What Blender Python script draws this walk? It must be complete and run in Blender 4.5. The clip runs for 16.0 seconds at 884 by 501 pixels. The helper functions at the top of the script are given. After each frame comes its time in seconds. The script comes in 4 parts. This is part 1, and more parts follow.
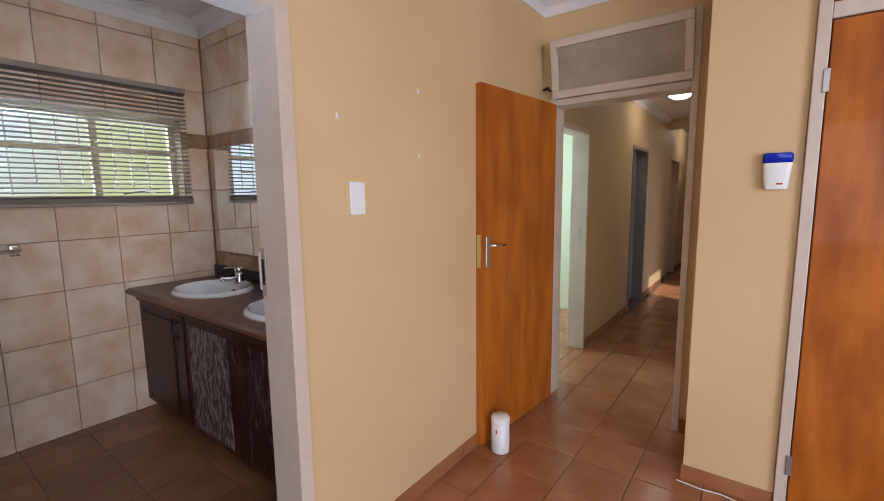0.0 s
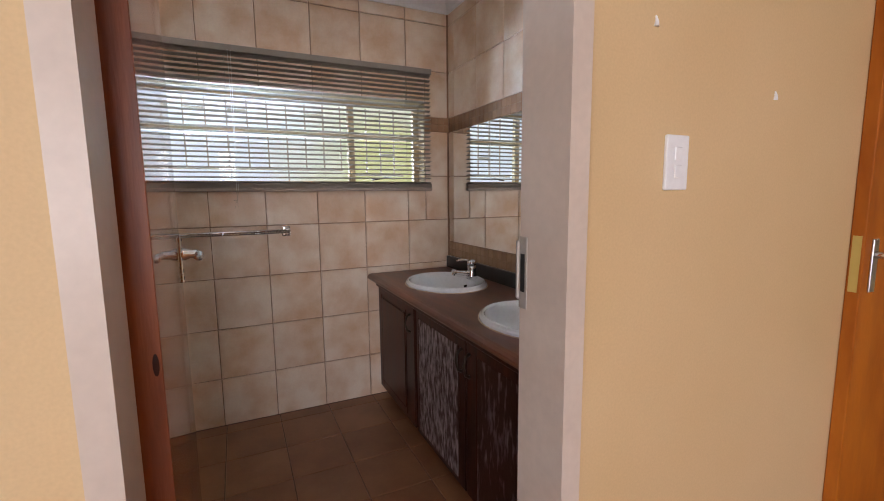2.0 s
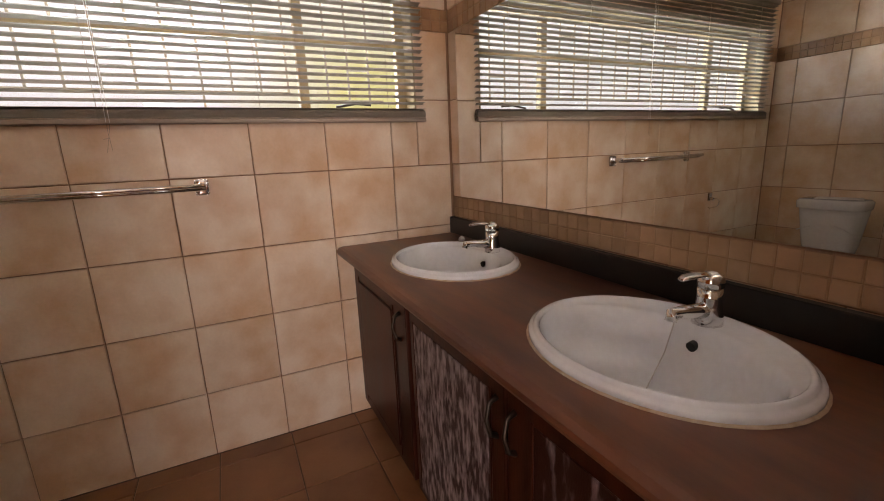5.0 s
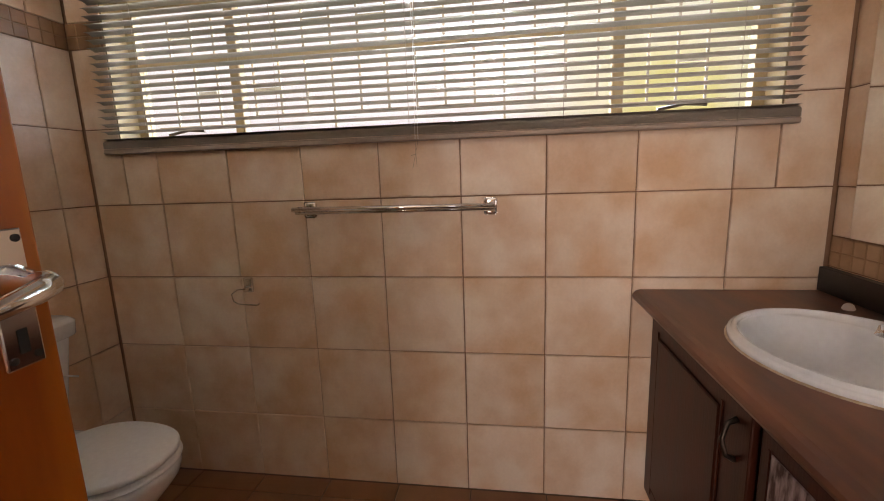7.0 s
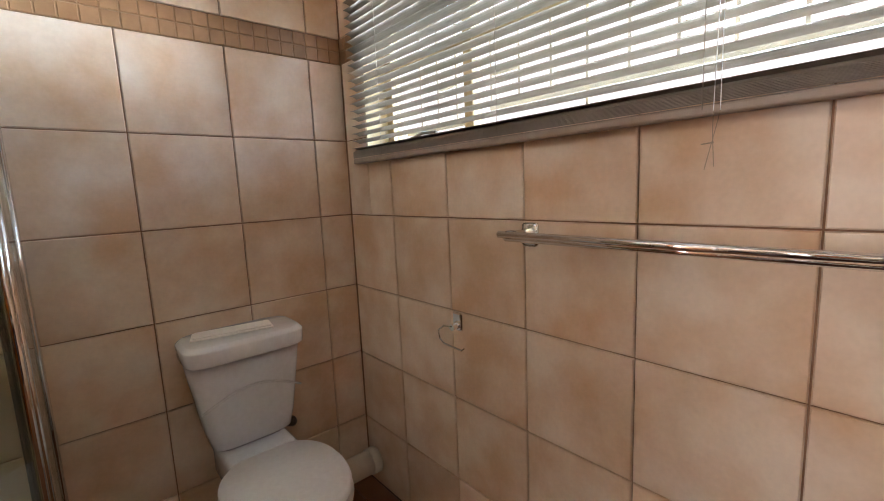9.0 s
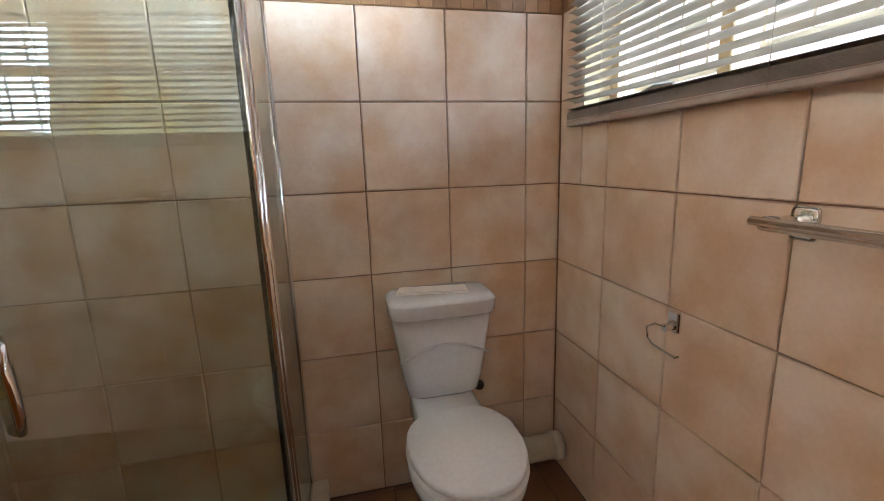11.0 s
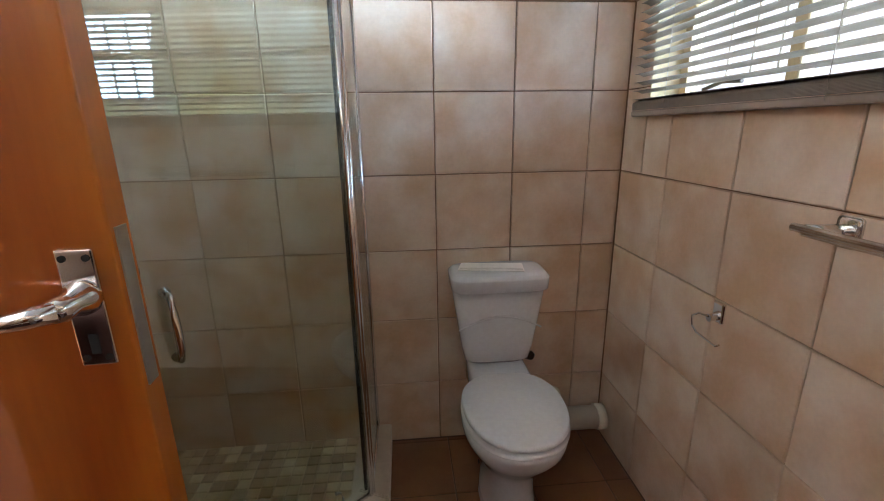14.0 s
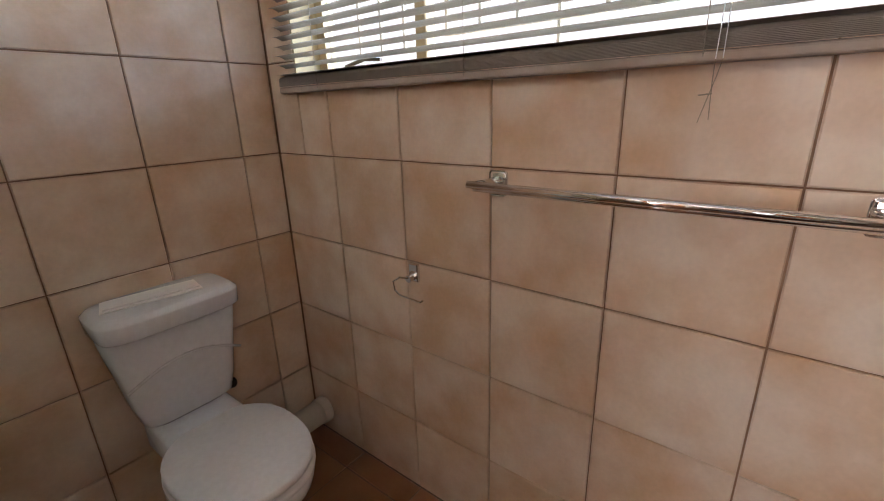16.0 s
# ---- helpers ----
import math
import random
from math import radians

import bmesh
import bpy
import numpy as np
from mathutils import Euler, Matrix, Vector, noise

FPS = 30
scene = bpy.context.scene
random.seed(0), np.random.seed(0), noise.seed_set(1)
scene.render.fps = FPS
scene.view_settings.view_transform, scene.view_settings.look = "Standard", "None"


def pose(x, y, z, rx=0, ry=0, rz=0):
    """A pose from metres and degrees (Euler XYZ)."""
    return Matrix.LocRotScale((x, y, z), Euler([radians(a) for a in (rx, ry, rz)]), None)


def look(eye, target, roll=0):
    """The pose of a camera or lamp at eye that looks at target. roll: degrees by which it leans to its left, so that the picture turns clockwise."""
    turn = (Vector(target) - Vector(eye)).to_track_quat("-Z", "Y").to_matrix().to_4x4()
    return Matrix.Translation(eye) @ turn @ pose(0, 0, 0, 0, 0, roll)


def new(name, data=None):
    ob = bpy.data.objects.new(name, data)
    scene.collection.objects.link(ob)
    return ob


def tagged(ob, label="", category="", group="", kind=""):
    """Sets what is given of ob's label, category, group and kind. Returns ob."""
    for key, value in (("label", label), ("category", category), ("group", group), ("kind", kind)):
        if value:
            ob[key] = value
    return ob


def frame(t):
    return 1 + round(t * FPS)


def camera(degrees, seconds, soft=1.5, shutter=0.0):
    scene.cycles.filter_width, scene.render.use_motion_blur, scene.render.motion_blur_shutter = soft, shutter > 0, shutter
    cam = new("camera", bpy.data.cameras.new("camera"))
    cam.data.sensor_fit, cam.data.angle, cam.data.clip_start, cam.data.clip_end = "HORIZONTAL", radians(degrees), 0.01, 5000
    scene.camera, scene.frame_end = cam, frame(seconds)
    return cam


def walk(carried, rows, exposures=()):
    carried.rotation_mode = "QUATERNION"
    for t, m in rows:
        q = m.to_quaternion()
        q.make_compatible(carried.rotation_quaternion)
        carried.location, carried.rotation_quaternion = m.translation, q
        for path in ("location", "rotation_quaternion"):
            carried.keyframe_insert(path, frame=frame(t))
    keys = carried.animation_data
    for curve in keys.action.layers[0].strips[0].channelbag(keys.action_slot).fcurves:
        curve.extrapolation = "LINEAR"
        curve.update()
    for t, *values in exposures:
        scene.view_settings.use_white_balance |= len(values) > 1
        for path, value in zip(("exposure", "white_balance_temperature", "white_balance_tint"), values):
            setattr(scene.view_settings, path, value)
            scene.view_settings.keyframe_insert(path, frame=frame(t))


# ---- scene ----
cam = camera(91.1, 16.0, soft=1.0)
PATH = [
    (0, (0.146, 0.069, 1.437), (-1.045, 1.655, 1.18), -0.7),
    (0.5, (-0.002, 0.075, 1.435), (-1.477, 1.401, 1.18), -1.1),
    (1, (-0.147, 0.092, 1.43), (-1.756, 1.254, 1.181), -1.8),
    (1.5, (-0.277, 0.179, 1.395), (-1.992, 1.176, 1.141), -2.4),
    (2, (-0.424, 0.291, 1.357), (-2.219, 1.137, 1.105), -0.6),
    (2.5, (-0.633, 0.335, 1.356), (-2.431, 1.153, 1.045), -1.4),
    (3, (-0.833, 0.391, 1.322), (-2.527, 1.398, 0.984), -1.6),
    (3.2, (-0.9, 0.414, 1.323), (-2.544, 1.484, 0.932), -2.4),
    (5.3, (-1.29, 0.649, 1.243), (-3.096, 1.378, 0.786), -2.5),
    (5.5, (-1.312, 0.635, 1.256), (-3.155, 1.257, 0.792), -2.6),
    (6, (-1.371, 0.557, 1.276), (-3.293, 0.911, 0.853), -2.4),
    (6.5, (-1.458, 0.547, 1.276), (-3.418, 0.648, 0.888), -1.8),
    (7, (-1.633, 0.609, 1.277), (-3.58, 0.317, 0.923), -2.0),
    (7.5, (-1.821, 0.614, 1.272), (-3.699, 0.031, 0.91), -1.4),
    (8, (-2.031, 0.578, 1.265), (-3.844, -0.195, 0.924), -2.1),
    (8.5, (-2.162, 0.548, 1.278), (-3.752, -0.624, 0.962), -4.4),
    (9, (-2.287, 0.571, 1.283), (-3.582, -0.926, 0.999), -2.5),
    (9.5, (-2.36, 0.521, 1.278), (-3.478, -1.113, 0.991), -1.9),
    (10, (-2.399, 0.443, 1.282), (-3.352, -1.293, 1.01), -2.4),
    (10.2, (-2.397, 0.434, 1.281), (-3.265, -1.349, 1.017), -2.5),
    (12.3, (-2.336, 0.682, 1.369), (-2.261, -1.21, 0.726), -2.8),
    (12.5, (-2.335, 0.713, 1.397), (-2.249, -1.187, 0.779), -3.0),
    (12.8, (-2.294, 0.754, 1.431), (-2.236, -1.169, 0.885), -2.4),
    (13, (-2.342, 0.761, 1.417), (-2.225, -1.173, 0.921), -2.6),
    (13.5, (-2.363, 0.696, 1.385), (-2.251, -1.239, 0.892), -2.4),
    (14, (-2.342, 0.617, 1.358), (-2.507, -1.302, 0.819), -0.9),
    (14.5, (-2.268, 0.539, 1.357), (-3.03, -1.211, 0.758), -4.3),
    (15, (-2.275, 0.477, 1.357), (-3.499, -0.976, 0.731), -0.2),
    (15.5, (-2.254, 0.422, 1.34), (-3.785, -0.71, 0.726), -1.4),
    (16, (-2.28, 0.414, 1.333), (-3.773, -0.76, 0.706), -1.7),
]
walk(cam, [(t, look(eye, target, roll)) for t, eye, target, roll in PATH],
     exposures=[(0, 0.22, 6000, 16), (2, 0.15, 6500, 20), (3.2, 0.15, 6600, 19), (5.3, 0.32, 8200, 29), (7, 0.36, 8200, 28), (7.5, 0.55, 8000, 26), (8.5, 0.85, 7400, 23), (10.2, 0.95, 7200, 22), (12.3, 1.55, 6400, 18), (13.5, 1.0, 6200, 17), (14.5, 0.95, 6500, 20), (16, 0.75, 6900, 23)])

# ---- world and light ----
world = bpy.data.worlds.new("world")
scene.world = world
world.use_nodes = True
wn = world.node_tree.nodes
sky = wn.new("ShaderNodeTexSky")
sky.sky_type, sky.sun_disc, sky.sun_elevation, sky.sun_rotation = "NISHITA", False, radians(55), radians(120)
world.node_tree.links.new(sky.outputs[0], wn["Background"].inputs[0])
wn["Background"].inputs[1].default_value = 0.12

sun = new("sun", bpy.data.lights.new("sun", "SUN"))
sun.data.energy, sun.data.angle, sun.data.color = 3.5, radians(0.5), (1, 0.95, 0.86)
sun.matrix_world = look((6, -3, 9), (0, 0, 0))


def area(name, m, width, height, watts, colour):
    lamp = new(name, bpy.data.lights.new(name, "AREA"))
    lamp.data.shape, lamp.data.size, lamp.data.size_y = "RECTANGLE", width, height
    lamp.data.energy, lamp.data.color = watts, colour
    lamp.matrix_world = m
    return lamp


area("bathroom_sky_daylight", look((-5.26, 0.28, 4.75), (-3.2, 0.28, 1.8)), 9.0, 3.4, 2800, (0.47, 0.71, 1.0))
# Added lamp, unseen off to one side, stands in for sky on the toilet wall.
area("bathroom_side_daylight", look((-6.07, 4.4, 3.5), (-3.2, 0.3, 1.6)), 4.0, 3.5, 650, (0.45, 0.7, 1.0))
# No paving here: an added unseen lamp sends light up through the blind.
area("sunlit_paving_daylight", look((-8.4, 0.3, 0.1), (-3.2, 0.3, 1.7)), 1.6, 2.0, 4100, (0.58, 0.79, 1.0))
# The two bedroom lamps are added; the openings behind them are unseen inventions.
area("bedroom_window_daylight", look((1.5, -2.72, 1.5), (1.0, 1.2, 1.1)), 2.2, 1.5, 30, (0.93, 0.96, 1.0))
area("bedroom_side_window_daylight", look((3.35, -0.7, 1.5), (-1.0, 1.2, 1.0)), 2.2, 1.5, 88, (0.95, 0.97, 1.0))
# Lamp added by a windowless wall to brighten the side room and passage.
area("side_room_daylight", look((-3.1, 3.9, 1.6), (-1.0, 3.6, 1.2)), 1.2, 1.2, 48, (0.75, 0.92, 1.0))

area("room_across_daylight", look((1.2, 6.4, 1.5), (-1.2, 6.3, 1.3)), 1.2, 1.4, 4, (0.9, 0.95, 1.0))


# ---- materials ----
def nodes_of(name):
    m = bpy.data.materials.new(name)
    m.use_nodes = True
    return m, m.node_tree.nodes, m.node_tree.links, m.node_tree.nodes["Principled BSDF"]


def mat(name, colour, rough=0.5, metal=0.0, second=None, scale=6.0, fine=60.0, bump=0.1, vary=0.0, stretch=None, coat=0.0, spec=0.5, contrast=(0.35, 0.65)):
    """Two colours mixed by noise at a broad and a fine scale, with fine relief and a change from piece to piece."""
    m, n, l, b = nodes_of(name)
    tc = n.new("ShaderNodeTexCoord")
    mp = n.new("ShaderNodeMapping")
    mp.inputs["Scale"].default_value = stretch or (1, 1, 1)
    geo = n.new("ShaderNodeNewGeometry")
    l.new(geo.outputs["Position"], mp.inputs[0])
    info = n.new("ShaderNodeObjectInfo")
    wn_ = n.new("ShaderNodeVectorMath")
    wn_.operation = "MULTIPLY_ADD"
    comb = n.new("ShaderNodeCombineXYZ")
    for k in range(3):
        l.new(info.outputs["Random"], comb.inputs[k])
    l.new(comb.outputs[0], wn_.inputs[0])
    wn_.inputs[1].default_value = (17, 29, 11) if vary else (0, 0, 0)
    l.new(mp.outputs[0], wn_.inputs[2])
    broad = n.new("ShaderNodeTexNoise")
    broad.inputs["Scale"].default_value, broad.inputs["Detail"].default_value = scale, 5
    l.new(wn_.outputs[0], broad.inputs["Vector"])
    ramp = n.new("ShaderNodeMapRange")
    ramp.inputs["From Min"].default_value, ramp.inputs["From Max"].default_value = contrast
    l.new(broad.outputs[0], ramp.inputs[0])
    mix = n.new("ShaderNodeMix")
    mix.data_type = "RGBA"
    mix.inputs["A"].default_value = (*colour, 1)
    mix.inputs["B"].default_value = (*(second or colour), 1)
    l.new(ramp.outputs[0], mix.inputs["Factor"])
    grain = n.new("ShaderNodeTexNoise")
    grain.inputs["Scale"].default_value, grain.inputs["Detail"].default_value = fine, 4
    l.new(mp.outputs[0], grain.inputs["Vector"])
    hsv = n.new("ShaderNodeHueSaturation")
    l.new(mix.outputs["Result"], hsv.inputs["Color"])
    val = n.new("ShaderNodeMath")
    val.operation = "MULTIPLY_ADD"
    l.new(grain.outputs[0], val.inputs[0])
    val.inputs[1].default_value, val.inputs[2].default_value = 0.16, 0.92
    v2 = n.new("ShaderNodeMath")
    v2.operation = "MULTIPLY_ADD"
    l.new(info.outputs["Random"], v2.inputs[0])
    v2.inputs[1].default_value = vary
    l.new(val.outputs[0], v2.inputs[2])
    l.new(v2.outputs[0], hsv.inputs["Value"])
    l.new(hsv.outputs[0], b.inputs["Base Color"])
    rr = n.new("ShaderNodeMapRange")
    rr.inputs["To Min"].default_value, rr.inputs["To Max"].default_value = rough * 0.8, min(1, rough * 1.25)
    l.new(broad.outputs[0], rr.inputs[0])
    l.new(rr.outputs[0], b.inputs["Roughness"])
    b.inputs["Metallic"].default_value = metal
    b.inputs["Specular IOR Level"].default_value = spec
    b.inputs["Coat Weight"].default_value = coat
    b.inputs["Coat Roughness"].default_value = 0.05
    if bump:
        bp = n.new("ShaderNodeBump")
        bp.inputs["Strength"].default_value, bp.inputs["Distance"].default_value = bump, 0.004
        l.new(grain.outputs[0], bp.inputs["Height"])
        l.new(bp.outputs[0], b.inputs["Normal"])
    return m


def glass(name, tint, rough=0.0, front=0.05):
    m, n, l, b = nodes_of(name)
    out = n["Material Output"]
    tr = n.new("ShaderNodeBsdfTransparent")
    tr.inputs[0].default_value = (*tint, 1)
    gl = n.new("ShaderNodeBsdfGlossy")
    gl.inputs["Roughness"].default_value = rough
    lw = n.new("ShaderNodeLayerWeight")
    lw.inputs["Blend"].default_value = 0.5
    pw = n.new("ShaderNodeMath")
    pw.operation = "POWER"
    pw.inputs[1].default_value = 4
    l.new(lw.outputs["Facing"], pw.inputs[0])
    fr = n.new("ShaderNodeMath")
    fr.operation = "MULTIPLY_ADD"
    fr.inputs[1].default_value, fr.inputs[2].default_value = 0.8, front
    l.new(pw.outputs[0], fr.inputs[0])
    mx = n.new("ShaderNodeMixShader")
    l.new(fr.outputs[0], mx.inputs[0])
    l.new(tr.outputs[0], mx.inputs[1])
    l.new(gl.outputs[0], mx.inputs[2])
    l.new(mx.outputs[0], out.inputs[0])
    return m


M_tile = mat("beige_wall_tile", (0.63, 0.415, 0.26), 0.37, second=(0.77, 0.645, 0.525), scale=5, fine=90, bump=0.06, vary=0.07, spec=0.5, contrast=(0.35, 0.66))
M_grout = mat("brown_grout", (0.27, 0.145, 0.085), 0.9, second=(0.35, 0.21, 0.13), scale=9, bump=0.3)
M_mosaic = mat("brown_mosaic", (0.26, 0.13, 0.06), 0.4, second=(0.36, 0.2, 0.1), scale=8, vary=0.25)
M_tan_mosaic = mat("tan_mosaic", (0.33, 0.2, 0.11), 0.4, second=(0.42, 0.27, 0.16), scale=8, vary=0.15)
M_band_bed = mat("tan_band_grout", (0.32, 0.19, 0.1), 0.8, second=(0.36, 0.23, 0.13))
M_bath_floor = mat("russet_floor_tile", (0.2, 0.082, 0.037), 0.35, second=(0.29, 0.135, 0.064), scale=4, fine=80, vary=0.08, bump=0.08)
M_terracotta = mat("terracotta_floor_tile", (0.29, 0.112, 0.045), 0.2, second=(0.37, 0.168, 0.078), scale=4, fine=80, vary=0.16, bump=0.06)
M_floor_grout = mat("dark_floor_grout", (0.12, 0.07, 0.045), 0.9, bump=0.3)
M_yellow = mat("yellow_wall_paint", (0.64, 0.465, 0.245), 0.6, second=(0.68, 0.505, 0.28), scale=1.5, fine=180, bump=0.06)
M_white = mat("off_white_gloss_paint", (0.64, 0.555, 0.475), 0.36, second=(0.58, 0.5, 0.425), scale=5, fine=50, bump=0.05)
M_ceiling = mat("white_ceiling_paint", (0.8, 0.8, 0.8), 0.8, second=(0.76, 0.76, 0.77), scale=2, bump=0.05)
M_door = mat("varnished_orange_wood", (0.34, 0.07, 0.004), 0.5, second=(0.5, 0.14, 0.008), scale=2.6, fine=40, stretch=(3.5, 3.5, 0.45), bump=0.012, coat=1.0, spec=0.3, contrast=(0.38, 0.62))
M_satin = mat("satin_orange_wood", (0.32, 0.08, 0.006), 0.45, second=(0.48, 0.145, 0.012), scale=3.2, fine=40, stretch=(3.0, 3.0, 0.7), bump=0.03, coat=0.12, spec=0.25, contrast=(0.36, 0.64))
M_raw = mat("red_brown_door_edge", (0.2, 0.045, 0.01), 0.35, second=(0.34, 0.09, 0.022), scale=5, fine=50, stretch=(5, 5, 0.5), bump=0.2, contrast=(0.4, 0.6))
M_vanity = mat("dark_mahogany_stain", (0.024, 0.005, 0.003), 0.35, second=(0.07, 0.016, 0.007), scale=4, fine=40, stretch=(4, 4, 0.4), bump=0.1, spec=0.25)
M_worn = mat("whitened_worn_wood", (0.045, 0.015, 0.011), 0.6, second=(0.4, 0.34, 0.35), scale=9, fine=60, stretch=(8, 8, 2.2), bump=0.2, contrast=(0.4, 0.68))
M_faint = mat("faintly_whitened_wood", (0.035, 0.009, 0.005), 0.45, second=(0.24, 0.19, 0.2), scale=8, fine=60, stretch=(6, 6, 1.4), bump=0.15, spec=0.3, contrast=(0.54, 0.76))
M_worktop = mat("mahogany_worktop", (0.065, 0.015, 0.007), 0.38, second=(0.2, 0.068, 0.028), scale=3.5, fine=40, stretch=(0.6, 3, 1), bump=0.05, spec=1.0)
M_black = mat("black_stained_backsplash", (0.008, 0.006, 0.006), 0.35, second=(0.013, 0.008, 0.007), bump=0.05)
M_ceramic = mat("white_glazed_ceramic", (0.78, 0.82, 0.85), 0.1, second=(0.74, 0.78, 0.81), scale=3, bump=0.0, coat=0.4)
M_chrome = mat("chrome", (0.8, 0.8, 0.8), 0.08, 1.0, bump=0.0)
M_steel = mat("dull_steel", (0.5, 0.5, 0.48), 0.35, 1.0, bump=0.05)
M_plate = mat("worn_zinc_plate", (0.55, 0.52, 0.48), 0.45, 0.4, second=(0.42, 0.39, 0.35), scale=20, bump=0.1)
M_bronze = mat("dark_bronze", (0.06, 0.045, 0.035), 0.35, 0.8, bump=0.05)
M_slat = mat("taupe_aluminium_slat", (0.31, 0.27, 0.23), 0.45, second=(0.28, 0.24, 0.205), bump=0.0, spec=0.3)
M_rail = mat("taupe_blind_rail", (0.38, 0.31, 0.26), 0.5, second=(0.34, 0.275, 0.23), bump=0.03, spec=0.3)
M_frame = mat("cream_window_steel", (0.4, 0.29, 0.16), 0.5, second=(0.35, 0.25, 0.14), bump=0.05, spec=0.2)
M_bar = mat("dull_brown_bar_paint", (0.34, 0.27, 0.19), 0.6, second=(0.28, 0.22, 0.16), bump=0.05)
M_plastic = mat("white_plastic", (0.82, 0.85, 0.87), 0.35, bump=0.0)
M_pvc = mat("cream_pvc_pipe", (0.6, 0.55, 0.45), 0.45, bump=0.03)
M_blue = mat("blue_plastic_lens", (0.0, 0.02, 0.45), 0.15, bump=0.0)
M_red = mat("red_mark", (0.4, 0.03, 0.02), 0.5, bump=0.0)
M_dark = mat("dark_hole", (0.01, 0.01, 0.01), 0.7, bump=0.0)
M_paper = mat("white_paper", (0.82, 0.82, 0.8), 0.8, bump=0.1)
M_kerb = mat("cream_kerb_tile", (0.6, 0.5, 0.4), 0.35, second=(0.66, 0.56, 0.46), bump=0.05)
M_shower_mosaic = mat("cream_and_tan_mosaic", (0.27, 0.21, 0.13), 0.45, second=(0.44, 0.36, 0.25), scale=6, vary=0.9)
M_grey_door = mat("grey_door_paint", (0.22, 0.22, 0.22), 0.5, second=(0.26, 0.26, 0.25), bump=0.05)
M_shower_glass = glass("greenish_shower_glass", (0.84, 0.9, 0.86), front=0.1)
M_window_glass = glass("clear_window_glass", (0.96, 0.98, 0.97))
M_frosted = mat("dusty_transom_glass", (0.3, 0.26, 0.2), 0.2, second=(0.38, 0.33, 0.26), bump=0.0)
M_gasket_tan = mat("tan_sealant", (0.42, 0.3, 0.2), 0.6, second=(0.55, 0.45, 0.35), scale=40, bump=0.3)
M_gasket = mat("yellowed_seal", (0.55, 0.42, 0.12), 0.4, bump=0.0)
M_mirror, _n, _l, _b = nodes_of("mirror_silver")
_b.inputs["Base Color"].default_value = (0.86, 0.88, 0.86, 1)
_b.inputs["Metallic"].default_value, _b.inputs["Roughness"].default_value = 1, 0.01


def glow(name, colour, strength):
    m, n, l, b = nodes_of(name)
    b.inputs["Base Color"].default_value = (*colour, 1)
    b.inputs["Emission Color"].default_value = (*colour, 1)
    b.inputs["Emission Strength"].default_value = strength
    return m


M_lamp = glow("lit_lamp_glass", (1, 0.9, 0.72), 16)


# ---- mesh helpers ----
def part(name, bm, material, parent=None, label="", smooth=False):
    me = bpy.data.meshes.new(name)
    bmesh.ops.recalc_face_normals(bm, faces=bm.faces)
    for f in bm.faces:
        f.smooth = smooth
    bm.to_mesh(me)
    bm.free()
    me.materials.append(material)
    ob = new(name, me)
    if parent:
        ob.parent = parent
    return tagged(ob, label)


def thing(name, at=(0, 0, 0), label="", category="", group="", kind="", turn=0):
    ob = new(name)
    ob.empty_display_size = 0.1
    ob.matrix_world = pose(*at, 0, 0, turn)
    return tagged(ob, label, category, group, kind)


def box(x0, x1, y0, y1, z0, z1, bevel=0.0, seg=1, bm=None):
    own = bm is None
    b = bmesh.new()
    bmesh.ops.create_cube(b, size=1)
    for v in b.verts:
        v.co = Vector((x0 + (v.co.x + 0.5) * (x1 - x0), y0 + (v.co.y + 0.5) * (y1 - y0), z0 + (v.co.z + 0.5) * (z1 - z0)))
    if bevel:
        bmesh.ops.bevel(b, geom=list(b.edges), offset=bevel, segments=seg, profile=0.5, affect="EDGES")
    if own:
        return b
    return join(bm, b)


def join(bm, other):
    me = bpy.data.meshes.new("tmp")
    other.to_mesh(me)
    other.free()
    bm.from_mesh(me)
    bpy.data.meshes.remove(me)
    return bm


def loft(rings, close_ends=True, bm=None):
    """Skin rings of points, each with as many points."""
    bm = bm or bmesh.new()
    rows = [[bm.verts.new(p) for p in r] for r in rings]
    n = len(rows[0])
    for a, b in zip(rows, rows[1:]):
        for k in range(n):
            bm.faces.new((a[k], a[(k + 1) % n], b[(k + 1) % n], b[k]))
    if close_ends:
        bm.faces.new(rows[0])
        bm.faces.new(rows[-1])
    return bm


def ring(cx, cy, z, rx, ry, n=32, power=2.0, front=0.0):
    """A rounded ring; power above 2 squares it, front lengthens it towards +y."""
    pts = []
    for k in range(n):
        a = 2 * math.pi * k / n
        c, s = math.cos(a), math.sin(a)
        x = rx * math.copysign(abs(c) ** (2 / power), c)
        y = ry * math.copysign(abs(s) ** (2 / power), s)
        if s > 0:
            y *= 1 + front
        pts.append((cx + x, cy + y, z))
    return pts


def lathe(profile, n=24, bm=None):
    """Turn (radius, z) pairs about z."""
    return loft([[(r * math.cos(2 * math.pi * k / n), r * math.sin(2 * math.pi * k / n), z) for k in range(n)] for r, z in profile], bm=bm)


